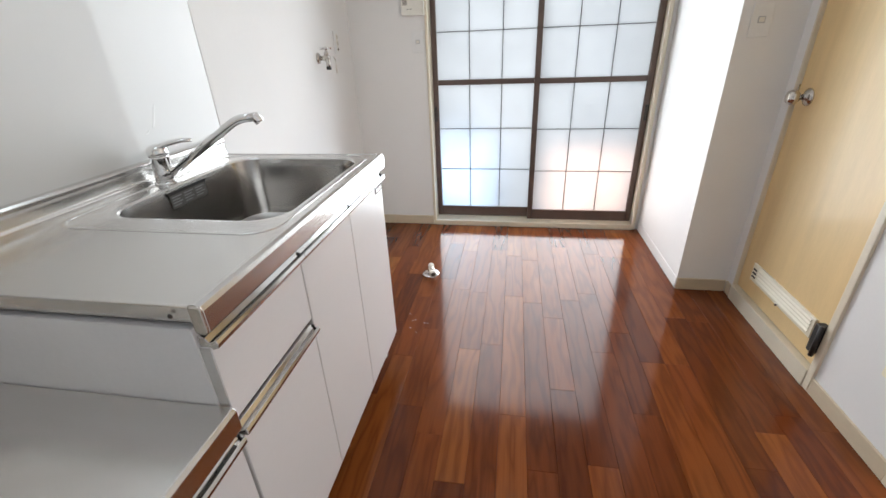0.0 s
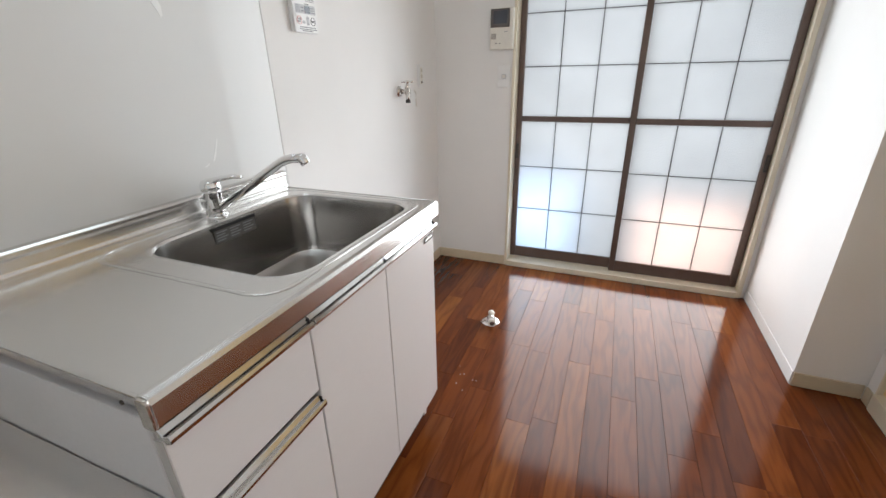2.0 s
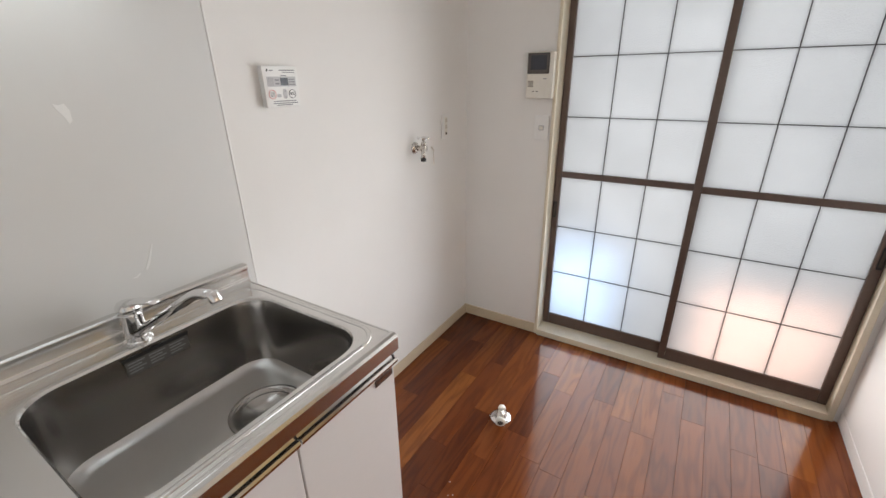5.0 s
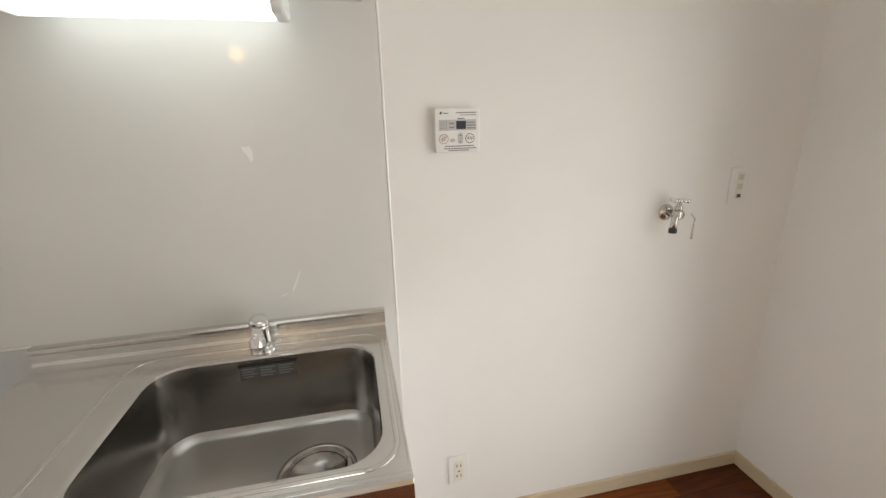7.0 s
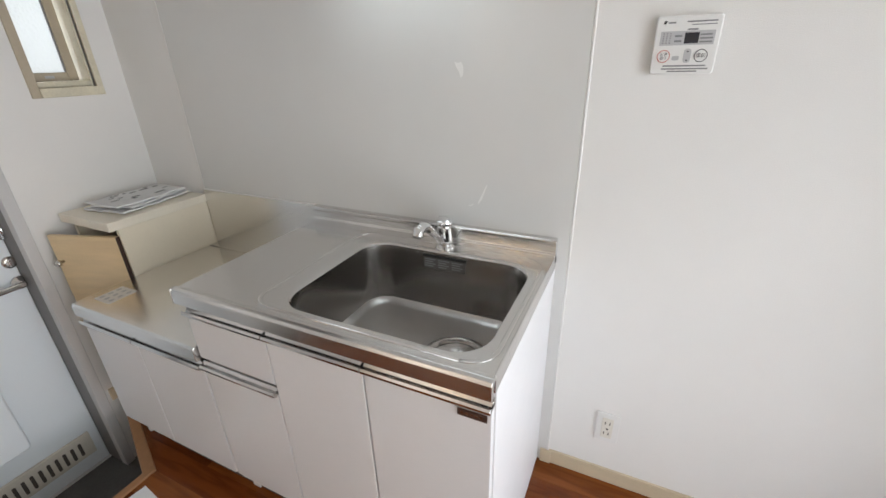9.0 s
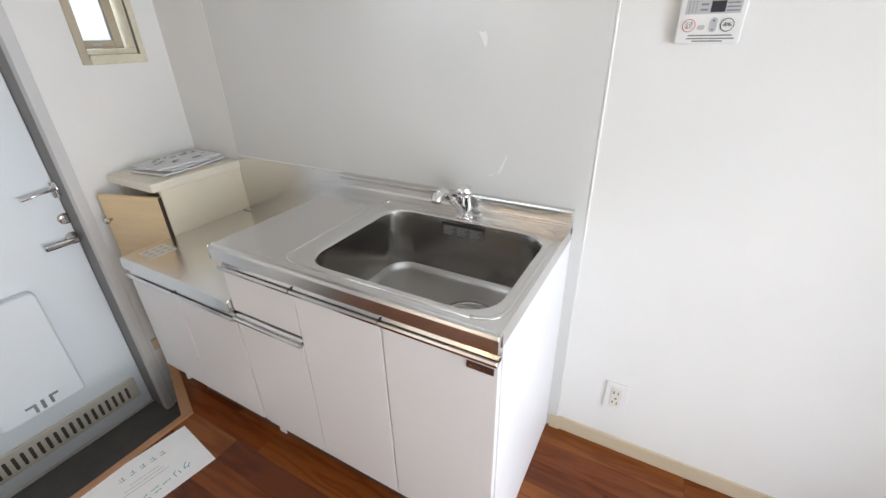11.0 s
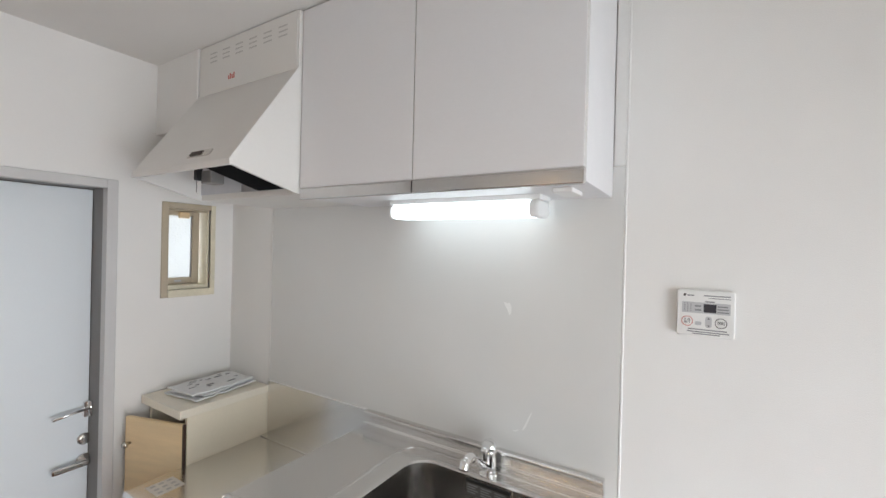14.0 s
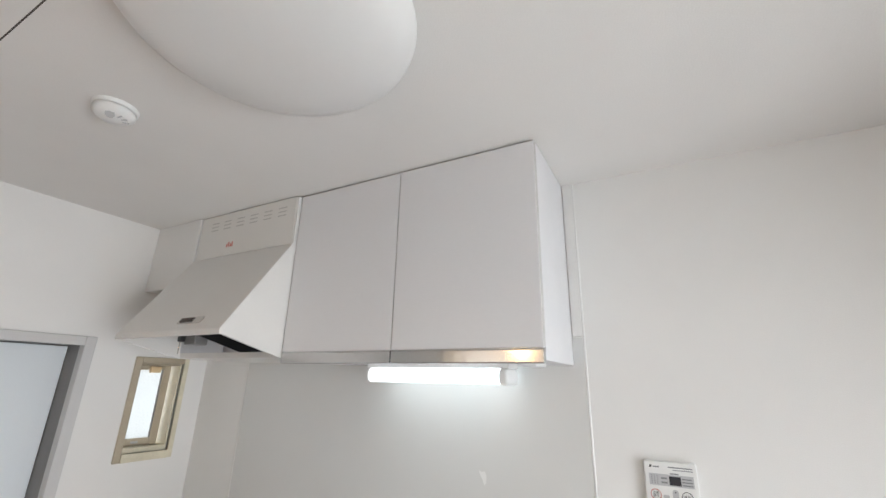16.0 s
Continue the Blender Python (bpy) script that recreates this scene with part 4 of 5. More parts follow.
# upper cabinets
uc_label = "white laminate wall cupboard with aluminium finger rail"
XU = 0.345
for y0, y1 in ((0.957, 1.4065), (1.4085, 1.860)):
    u = thing("wall_cupboard", uc_label, "kitchen cabinet", (0.17, (y0 + y1) / 2, 1.7), "wall cupboards over the sink")
    a = u.location
    lastu = y1 > 1.8
    for ya, yb in ((y0, y0 + 0.016), (y1 - 0.016, y1)):
        place(part("side_panel", box(0.006, XU - 0.021, ya, yb, 1.692, ZC - 0.004, 0.001), M["laminate_side"], u), a)
    place(part("bottom_board", box(0.006, XU - 0.021, y0 + 0.016, y1 - 0.016, 1.693, 1.708), M["laminate_side"], u), a)
    place(part("top_board", box(0.006, XU - 0.021, y0 + 0.016, y1 - 0.016, ZC - 0.020, ZC - 0.004), M["laminate_side"], u), a)
    place(part("back_board", box(0.007, 0.011, y0 + 0.016, y1 - 0.016, 1.708, ZC - 0.020), M["laminate_side"], u), a)
    d = place(part("door", box(XU - 0.019, XU, y0 + 0.001, y1 - 0.001, 1.722, ZC - 0.007, 0.0015, 2), M["laminate"], u), a)
    place(part("edge_band", box(XU - 0.0185, XU - 0.002, y1 - 0.0011, y1 - 0.0001, 1.724, ZC - 0.009), M["edge_grey"], d), a)
    prof = [(XU - 0.019, 1.7215), (XU - 0.019, 1.689), (XU - 0.004, 1.683), (XU + 0.002, 1.686), (XU + 0.0015, 1.7165), (XU - 0.002, 1.719), (XU - 0.002, 1.7215)]
    place(part("handle", prism(prof, "y", y0 + 0.001, y1 - 0.001, 0.0008), M["alu"], d, "aluminium finger rail"), a)

# lamp under the cupboards
ul = thing("under_cabinet_lamp", "lit white fluorescent lamp under the wall cupboards", "lamp", (0.115, 1.44, 1.705))
a = ul.location
place(part("base_plate", box(0.070, 0.160, 1.183, 1.703, 1.678, 1.6928, 0.002), M["lamp_white"], ul), a)
place(part("diffuser", prism(rrect(0.065, 0.165, 1.632, 1.6775, 0.019, 6), "y", 1.195, 1.671, 0.004, 2), M["tube"], ul, "glowing white diffuser", True), a)
place(part("end_cap", prism(rrect(0.063, 0.167, 1.630, 1.6775, 0.018, 6), "y", 1.6715, 1.700, 0.008, 3), M["lamp_white"], ul, "white end cap with switch"), a)
place(part("end_cap", prism(rrect(0.064, 0.166, 1.631, 1.6775, 0.019, 6), "y", 1.186, 1.1945, 0.003, 2), M["lamp_white"], ul), a)
ol = thing("cupboard_outlet", "small white socket under the cupboard", "socket", (0.20, 1.79, 1.705))
place(part("plate", box(0.15, 0.25, 1.762, 1.812, 1.681, 1.6928, 0.003, 2), M["plastic_white"], ol), ol.location)

# range hood
hd = thing("range_hood", "white slanted range hood with open underside", "range hood", (0.28, 0.66, 1.7))
a = hd.location
HY0, HY1 = 0.364, 0.953
side = [(0.006, 1.702), (0.345, 1.702), (0.580, 1.760), (0.580, 1.774), (0.356, 2.108), (0.356, 2.30), (0.006, 2.30)]
place(part("side_panel", prism(side, "y", HY0, HY0 + 0.010, 0.001), M["hood"], hd), a)
place(part("side_panel", prism(side, "y", HY1 - 0.010, HY1, 0.001), M["hood"], hd), a)
place(part("front_panel", prism([(0.5835, 1.758), (0.5835, 1.7755), (0.3575, 2.112), (0.350, 2.106), (0.573, 1.772), (0.573, 1.758)], "y", HY0 - 0.002, HY1 + 0.0015, 0.001), M["hood"], hd, "slanted white front"), a)
fpz = place(part("upper_panel", box(0.349, 0.357, HY0 + 0.01, HY1 - 0.01, 2.112, 2.302, 0.001), M["hood"], hd), a)
for k in range(6):
    y = HY0 + 0.075 + k * 0.082
    for j in range(3):
        z = 2.232 + j * 0.016
        place(part("vent_slot", box(0.3568, 0.3576, y, y + 0.045, z, z + 0.0045), M["slot_pale"], fpz), a)
for k in range(4):
    place(part("print_stroke", box(0.3571, 0.3576, 0.560 + k * 0.011, 0.567 + k * 0.011, 2.147, 2.162 + (k % 2) * 0.006), M["red_ring"], fpz, "faint red print"), a)
nrm = Vector((0.3365, 0, 0.226)).normalized()
mid = Vector((0.5615, 0.765, 1.8085))
turn = Matrix((Vector((0, 1, 0)), Vector((-0.226, 0, 0.3365)).normalized(), nrm)).transposed().to_4x4()
sw = part("switch_plate", prism(rrect(-0.062, 0.062, -0.014, 0.014, 0.006, 4), "z", 0.0, 0.003, 0.001), M["chrome_dull"], hd, "dull metal switch plate")
sw.data.transform(Matrix.Translation(mid - Vector(a)) @ turn)
for q in (-0.035, 0.0):
    b = part("button", prism(rrect(q - 0.016, q + 0.016, -0.009, 0.009, 0.003, 3), "z", 0.003, 0.005, 0.0008), M["slot_dark"], sw)
    b.data.transform(Matrix.Translation(mid - Vector(a)) @ turn)
place(part("lower_box", box(0.006, 0.330, HY0 + 0.010, HY1 - 0.010, 1.703, 1.718), M["hood"], hd), a)
place(part("lower_lip", box(0.330, 0.345, HY0 + 0.010, HY1 - 0.010, 1.703, 1.724, 0.001), M["hood"], hd), a)
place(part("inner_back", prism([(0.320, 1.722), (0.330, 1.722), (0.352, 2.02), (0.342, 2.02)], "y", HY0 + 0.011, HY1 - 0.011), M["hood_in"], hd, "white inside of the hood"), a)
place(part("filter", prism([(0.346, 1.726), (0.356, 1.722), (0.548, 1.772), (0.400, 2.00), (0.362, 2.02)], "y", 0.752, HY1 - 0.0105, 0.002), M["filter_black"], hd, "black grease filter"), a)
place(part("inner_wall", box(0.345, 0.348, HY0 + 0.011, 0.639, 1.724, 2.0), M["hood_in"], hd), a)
lamp = place(part("lamp_holder", box(0.400, 0.450, 0.560, 0.625, 1.745, 1.790, 0.004, 2), M["seal_grey"], hd, "grey lamp holder"), a)
place(part("lamp_clip", box(0.445, 0.468, 0.548, 0.566, 1.755, 1.800, 0.003, 2), M["black"], lamp, "black clip"), a)
place(part("holder_arm", tube([(0.425, 0.60, 1.790), (0.36, 0.60, 1.83)], 0.005, 8), M["chrome_dull"], lamp), a)
place(part("pull_wire", tube([(0.462, 0.557, 1.755), (0.462, 0.557, 1.712)], 0.0018, 6), M["chrome_dull"], lamp), a)

# narrow cupboard beside the stove, with door ajar
nb = thing("narrow_cupboard", "cream board narrow cupboard with its door ajar", "cupboard", (0.19, 0.2, 0))
a = nb.location
BX, BY0, BY1, BT = 0.372, 0.052, 0.355, 0.838
place(part("side_panel", box(0.008, BX, BY1 - 0.016, BY1, 0, BT, 0.001), M["box_white"], nb), a)
place(part("side_panel", box(0.008, BX, BY0, BY0 + 0.016, 0, BT, 0.001), M["box_white"], nb), a)
place(part("back_board", box(0.002, 0.008, BY0, BY1, 0, BT), M["box_white"], nb), a)
place(part("bottom_board", box(0.008, BX - 0.004, BY0 + 0.016, BY1 - 0.016, 0.04, 0.056), M["box_white"], nb), a)
place(part("shelf", box(0.008, BX - 0.02, BY0 + 0.016, BY1 - 0.016, 0.45, 0.465), M["box_white"], nb), a)
place(part("top_board", box(0.006, BX + 0.030, BY0 - 0.012, BY1 + 0.004, BT, BT + 0.034, 0.003, 2), M["box_cream"], nb, "cream top board"), a)
fl = part("door", box(0.0, 0.016, -0.288, 0.0, 0.03, 0.815, 0.0015), M["flap_wood"], nb, "beech-coloured door standing ajar")
fl.data.transform(Matrix.Translation(Vector((BX + 0.004, BY1 - 0.002, 0)) - Vector(a)) @ Matrix.Rotation(radians(17), 4, "Z"))
ob = part("edge_band", box(-0.0005, 0.0155, 0.0002, 0.0018, 0.03, 0.815), M["flap_edge"], fl)
ob.data.transform(Matrix.Translation(Vector((BX + 0.004, BY1 - 0.002, 0)) - Vector(a)) @ Matrix.Rotation(radians(17), 4, "Z"))
ob = part("knob", lathe([(0.0, 0), (0.006, 0), (0.006, 0.012), (0.012, 0.016), (0.013, 0.024), (0.009, 0.030), (0, 0.031)], (0.016, -0.262, 0.71), axis_turn((1, 0, 0)), 18), M["chrome_dull"], fl, "small grey metal knob", True)
ob.data.transform(Matrix.Translation(Vector((BX + 0.004, BY1 - 0.002, 0)) - Vector(a)) @ Matrix.Rotation(radians(17), 4, "Z"))

# papers on top of it
zs = BT + 0.0345
for k, (cx, cyy, ang, w, h, lab) in enumerate(((0.185, 0.20, 8, 0.30, 0.205, "bundled newspaper sheets lying on the cupboard"), (0.175, 0.195, 14, 0.275, 0.19, "printed leaflet lying on the newspapers"), (0.19, 0.20, 4, 0.285, 0.185, "creased printed flyer on top of the pile"))):
    bm = bmesh.new()
    n = 12
    g = [[bm.verts.new((w * (i / n - 0.5), h * (j / n - 0.5), 0.0045 * noise.noise((i * 0.7, j * 0.5, k * 7.3)) + 0.012 * abs(i / n - 0.5) ** 2)) for j in range(n + 1)] for i in range(n + 1)]
    for i in range(n):
        for j in range(n):
            bm.faces.new((g[i][j], g[i + 1][j], g[i + 1][j + 1], g[i][j + 1]))
    r = bmesh.ops.extrude_face_region(bm, geom=bm.faces[:])
    bmesh.ops.translate(bm, verts=[v for v in r["geom"] if isinstance(v, bmesh.types.BMVert)], vec=(0, 0, 0.006))
    bmesh.ops.recalc_face_normals(bm, faces=bm.faces)
    pt = thing("paper_pile_sheet", lab, "paper", (cx, cyy, zs + 0.003 + k * 0.0105), "papers on the narrow cupboard")
    pt.rotation_euler = (0, 0, radians(ang))
    part("sheet", bm, M["paper_grey" if k < 2 else "paper"], pt)
    if k == 2:
        random.seed(5)
        for q in range(16):
            xx, yy = random.uniform(-0.12, 0.09), random.uniform(-0.075, 0.06)
            part("print", box(xx, xx + random.uniform(0.012, 0.035), yy, yy + random.uniform(0.004, 0.012), 0.0105, 0.0112), M["ink_grey"], pt)

# sheet of paper on the floor by the step
fp = thing("floor_notice", "white paper notice with green handwriting on the floor", "paper", (0.89, 0.70, 0.001))
fp.rotation_euler = (0, 0, radians(-8))
part("sheet", box(-0.185, 0.185, -0.122, 0.122, 0.0, 0.0012), M["paper"], fp)
text_mesh("クリーニング", 0.035, M["ink_green"], fp, Matrix.Translation((-0.022, 0.071, 0.0014)) @ Matrix.Rotation(radians(7.5), 4, "Z"))
for k in range(5):
    q = -0.090 + k * 0.033
    part("print", box(q, q + 0.020, -0.054, -0.0515, 0.0012, 0.0015), M["ink_green"], fp)
    part("print", box(q + 0.006, q + 0.0082, -0.072, -0.0545, 0.0012, 0.0015), M["ink_green"], fp)
    part("print", box(q + 0.009, q + 0.019, -0.066, -0.064, 0.0012, 0.0015), M["ink_green"], fp)
for k in range(3):
    part("print", box(-0.07 + k * 0.01, 0.085 - k * 0.02, 0.016 - k * 0.016, 0.019 - k * 0.016, 0.0012, 0.0015), M["plastic_grey"], fp)


# ---------------------------------------------------------------- fittings on the walls
def plate_x(name, label, cat, y0, y1, z0, z1, x=0.0, mat="plastic_white", s=1):
    t = thing(name, label, cat, (x, (y0 + y1) / 2, (z0 + z1) / 2))
    lo, hi = sorted((x, x + s * 0.007))
    place(part("plate", prism(rrect(y0, y1, z0, z1, 0.006, 4), "x", lo, hi, 0.002, 2), M[mat], t), t.location)
    return t


rc = plate_x("heater_remote", "white water heater remote control on the wall", "remote control", 2.027, 2.151, 1.337, 1.452)
a = rc.location
place(part("case", prism(rrect(2.027, 2.151, 1.337, 1.452, 0.006, 4), "x", 0.007, 0.019, 0.003, 3), M["plastic_white"], rc), a)
place(part("fascia", box(0.019, 0.0196, 2.036, 2.143, 1.357, 1.433), M["plastic_white"], rc), a)
place(part("grey_field", box(0.0196, 0.0200, 2.038, 2.141, 1.395, 1.4225), M["plastic_grey"], rc, "pale grey control field"), a)
place(part("display", box(0.0200, 0.0208, 2.085, 2.112, 1.398, 1.419, 0.0003), M["lcd"], rc, "dark display"), a)
for yb, yc, zb_, zc in ((2.114, 2.138, 1.399, 1.402), (2.114, 2.138, 1.406, 1.409), (2.114, 2.136, 1.413, 1.416), (2.066, 2.080, 1.401, 1.405), (2.066, 2.080, 1.411, 1.415), (2.088, 2.108, 1.4235, 1.4265)):
    place(part("print", box(0.0198, 0.0203, yb, yc, zb_, zc), M["ink_grey"], rc), a)
for i in range(3):
    for j in range(5):
        place(part("speaker_hole", box(0.0200, 0.0203, 2.043 + i * 0.0065, 2.0455 + i * 0.0065, 1.399 + j * 0.0045, 1.4012 + j * 0.0045), M["ink_grey"], rc), a)
for yc, mt, txt in ((2.050, "red_ring", "お湯\n張り"), (2.122, "ink_dark", "運転")):
    bt = place(part("button", lathe([(0.0, 0), (0.0125, 0), (0.0122, 0.0012), (0.0, 0.0014)], (0.0196, yc, 1.3735), axis_turn((1, 0, 0)), 28), M["plastic_white"], rc), a)
    place(part("button_ring", lathe([(0.0113, 0.0010), (0.0128, 0.0010), (0.0128, 0.0018), (0.0113, 0.0018), (0.0113, 0.0010)], (0.0196, yc, 1.3735), axis_turn((1, 0, 0)), 28), M[mt], bt, "printed ring"), a)
    text_mesh(txt, 0.0072 if "\n" in txt else 0.0090, M["ink_dark"], bt, Matrix.Translation((0.0213 - a[0], yc - a[1], 1.3735 - a[2])) @ Matrix(((0, 0, 1, 0), (1, 0, 0, 0), (0, 1, 0, 0), (0, 0, 0, 1))))
place(part("button", prism(rrect(2.067, 2.081, 1.365, 1.374, 0.003, 3), "x", 0.0196, 0.0206), M["plastic_grey"], rc), a)
place(part("button", prism(rrect(2.089, 2.103, 1.360, 1.388, 0.006, 4), "x", 0.0196, 0.0206), M["plastic_grey"], rc), a)
for zq in (1.381, 1.366):
    place(part("print", prism([(2.0935, zq), (2.0985, zq), (2.096, zq + (0.0035 if zq > 1.37 else -0.0035))], "x", 0.0205, 0.0209), M["ink_dark"], rc), a)
for yb, yc, zq in ((2.085, 2.141, 1.4385), (2.095, 2.141, 1.432), (2.052, 2.135, 1.3525), (2.050, 2.140, 1.3465), (2.062, 2.120, 1.3415)):
    place(part("print", box(0.0188, 0.0193, yb, yc, zq, zq + 0.0028), M["ink_grey"], rc), a)
place(part("maker_mark", prism([(2.040, 1.437), (2.045, 1.4365), (2.047, 1.443), (2.042, 1.443)], "x", 0.0188, 0.0194), M["black"], rc), a)
place(part("print", box(0.0188, 0.0193, 2.049, 2.064, 1.4375, 1.4405), M["ink_grey"], rc), a)

rc.location.z -= 0.005

ot = plate_x("wall_socket", "white double socket low on the wall", "socket", 2.041, 2.113, 0.187, 0.307)
a = ot.location
place(part("insert", box(0.007, 0.0095, 2.060, 2.094, 0.205, 0.289, 0.001), M["plastic_ivory"], ot), a)
for zq in (0.225, 0.268):
    for yq in (2.068, 2.082):
        place(part("slot", box(0.0093, 0.0098, yq, yq + 0.003, zq - 0.006, zq + 0.006), M["slot_dark"], ot), a)
place(part("slot", box(0.0093, 0.0098, 2.074, 2.081, 0.241, 0.247), M["slot_dark"], ot), a)

w2 = plate_x("washer_socket", "white wall plate with earth terminal above the tap", "socket", 3.012, 3.083, 1.127, 1.246)
a = w2.location
place(part("insert", box(0.007, 0.0095, 3.036, 3.060, 1.142, 1.230, 0.001), M["plastic_ivory"], w2), a)
for zq, h in ((1.205, 0.018), (1.175, 0.018)):
    place(part("insert_key", box(0.0095, 0.0115, 3.039, 3.057, zq, zq + h, 0.001), M["grille_beige"], w2), a)
place(part("slot", box(0.0093, 0.0105, 3.041, 3.055, 1.147, 1.158), M["slot_dark"], w2), a)

# washing machine tap
wt2 = thing("washer_tap", "chrome wall tap with cross handle for a washing machine", "tap", (0.0, 2.785, 1.114))
a = wt2.location
ty, tz = 2.785, 1.114
place(part("wall_flange", lathe([(0, 0), (0.027, 0), (0.026, 0.004), (0.016, 0.010), (0.013, 0.012), (0, 0.012)], (0, ty, tz), axis_turn((1, 0, 0))), M["chrome_dull"], wt2, smooth=True), a)
place(part("body", lathe([(0.0, 0.01), (0.0115, 0.01), (0.0115, 0.028), (0.017, 0.034), (0.017, 0.052), (0.013, 0.058), (0.0, 0.058)], (0, ty, tz), axis_turn((1, 0.18, 0))), M["chrome_dull"], wt2, smooth=True), a)
place(part("stem", lathe([(0, 0), (0.012, 0), (0.012, 0.014), (0.007, 0.018), (0.007, 0.032), (0, 0.032)], (0.044, ty + 0.008, tz + 0.012)), M["chrome_dull"], wt2, smooth=True), a)
hnd = place(part("cross_handle", lathe([(0, 0), (0.012, 0), (0.013, 0.006), (0.008, 0.012), (0, 0.013)], (0.044, ty + 0.008, tz + 0.040)), M["chrome"], wt2, smooth=True), a)
for k in range(4):
    t = radians(20 + 90 * k)
    c = Vector((0.044, ty + 0.008, tz + 0.046))
    e = c + Vector((math.cos(t), math.sin(t), 0)) * 0.030
    place(part("handle_arm", tube([c, c + (e - c) * 0.6, e], [0.005, 0.0055, 0.007], 10), M["chrome"], hnd, smooth=True), a)
place(part("outlet", tube(arc_path([(0.042, ty + 0.006, tz), (0.054, ty - 0.010, tz - 0.010), (0.056, ty - 0.014, tz - 0.040)], 0.010), 0.0105, 12), M["chrome_dull"], wt2, smooth=True), a)
place(part("nozzle", lathe([(0, 0), (0.0125, 0), (0.0125, 0.012), (0.010, 0.016), (0, 0.016)], (0.056, ty - 0.014, tz - 0.054), None, 16), M["black"], wt2, "black rubber nozzle"), a)
place(part("hanging_strap", tube([(0.070, ty + 0.032, tz + 0.006), (0.074, ty + 0.044, tz - 0.01), (0.072, ty + 0.046, tz - 0.04), (0.074, ty + 0.043, tz - 0.075)], 0.0035, 8), M["strap"], wt2, "clear plastic strap", True), a)

# intercom and switch on the north wall
ic = thing("intercom", "white video intercom with dark screen on the wall", "intercom", (0.41, YN, 1.42))
a = Vector((0.41, YN, 1.42))
ic.location, ic.scale = (0.4073, YN, 1.410), (1.17, 1.0, 1.0)
place(part("case", box(0.355, 0.467, YN - 0.040, YN, 1.322, 1.526, 0.004, 2), M["plastic_ivory"], ic), a)
fr = place(part("screen_frame", box(0.359, 0.449, YN - 0.0435, YN - 0.0395, 1.432, 1.521, 0.002), M["screen_frame"], ic, "dark brown screen frame"), a)
place(part("screen", box(0.372, 0.438, YN - 0.0445, YN - 0.043, 1.449, 1.511), M["lcd"], fr, "dark screen"), a)
sgr = place(part("speaker", box(0.362, 0.387, YN - 0.0408, YN - 0.0398, 1.373, 1.403), M["grille_beige"], ic, "grey speaker grille"), a)
for k in range(5):
    place(part("slot", box(0.364, 0.385, YN - 0.0413, YN - 0.0405, 1.376 + k * 0.0055, 1.378 + k * 0.0055), M["slot_dark"], sgr), a)
for xq in (0.383, 0.400):
    place(part("button", box(xq, xq + 0.008, YN - 0.0412, YN - 0.0398, 1.352, 1.356), M["slot_dark"], ic), a)
place(part("print", box(0.425, 0.440, YN - 0.0406, YN - 0.0398, 1.408, 1.411), M["ink_grey"], ic), a)


def switch_y(y, s, x0, x1, z0, z1, lab):
    t = thing("light_switch", lab, "light switch", ((x0 + x1) / 2, y, (z0 + z1) / 2))
    lo, hi = sorted((y, y + s * 0.007))
    place(part("plate", prism(rrect(x0, x1, z0, z1, 0.006, 4), "y", lo, hi, 0.002, 2), M["plastic_white"], t), t.location)
    cx, cz = (x0 + x1) / 2, (z0 + z1) / 2
    lo, hi = sorted((y + s * 0.007, y + s * 0.010))
    k = place(part("rocker", box(cx - 0.013, cx + 0.013, lo, hi, cz - 0.012, cz + 0.012, 0.002), M["plastic_grey"], t, "small grey rocker"), t.location)
    lo, hi = sorted((y + s * 0.010, y + s * 0.0108))
    place(part("rocker_face", box(cx - 0.009, cx + 0.009, lo, hi, cz - 0.008, cz + 0.008), M["plastic_ivory"], k), t.location)


switch_y(YN, -1, 0.386, 0.460, 1.116, 1.233, "white light switch beside the sliding door")
switch_y(2.528, -1, 1.884, 1.956, 1.137, 1.257, "white light switch on the boxed-out corner")
eo = plate_x("wall_socket", "cream socket plate low on the wall", "socket", 1.555, 1.648, 0.262, 0.385, XE, "cream_plastic", -1)
place(part("insert", box(XE - 0.0095, XE - 0.007, 1.585, 1.618, 0.285, 0.362, 0.001), M["plastic_ivory"], eo), eo.location)

# drain of the washing machine place in the floor
fd = thing("floor_drain", "white and chrome washing machine drain elbow in the floor", "floor drain", (0.58, 2.555, 0.0))
a = fd.location
place(part("flange", lathe([(0, 0), (0.047, 0), (0.046, 0.005), (0.034, 0.009), (0.024, 0.010), (0, 0.010)], a, None, 32), M["chrome"], fd, "chrome floor flange", True), a)
c = Vector(a)
place(part("elbow", tube(arc_path([c + Vector((0, 0, 0.008)), c + Vector((0, 0, 0.038)), c + Vector((0.02, -0.05, 0.030))], 0.018), [0.019] * 8, 18), M["chrome_dull"], fd, "metal elbow", True), a)
d = Vector((0.02, -0.05, -0.008)).normalized()
place(part("collar", lathe([(0.010, 0), (0.021, 0), (0.022, 0.006), (0.021, 0.015), (0.014, 0.017), (0.010, 0.004), (0.010, 0)], c + Vector((0.018, -0.045, 0.031)), axis_turn(d)), M["plastic_ivory"], fd, "white collar", True), a)
place(part("mouth", lathe([(0, 0), (0.0125, 0), (0.0125, 0.001), (0, 0.001)], c + Vector((0.018, -0.045, 0.031)) + d * 0.0155, axis_turn(d), 20), M["slot_dark"], fd), a)
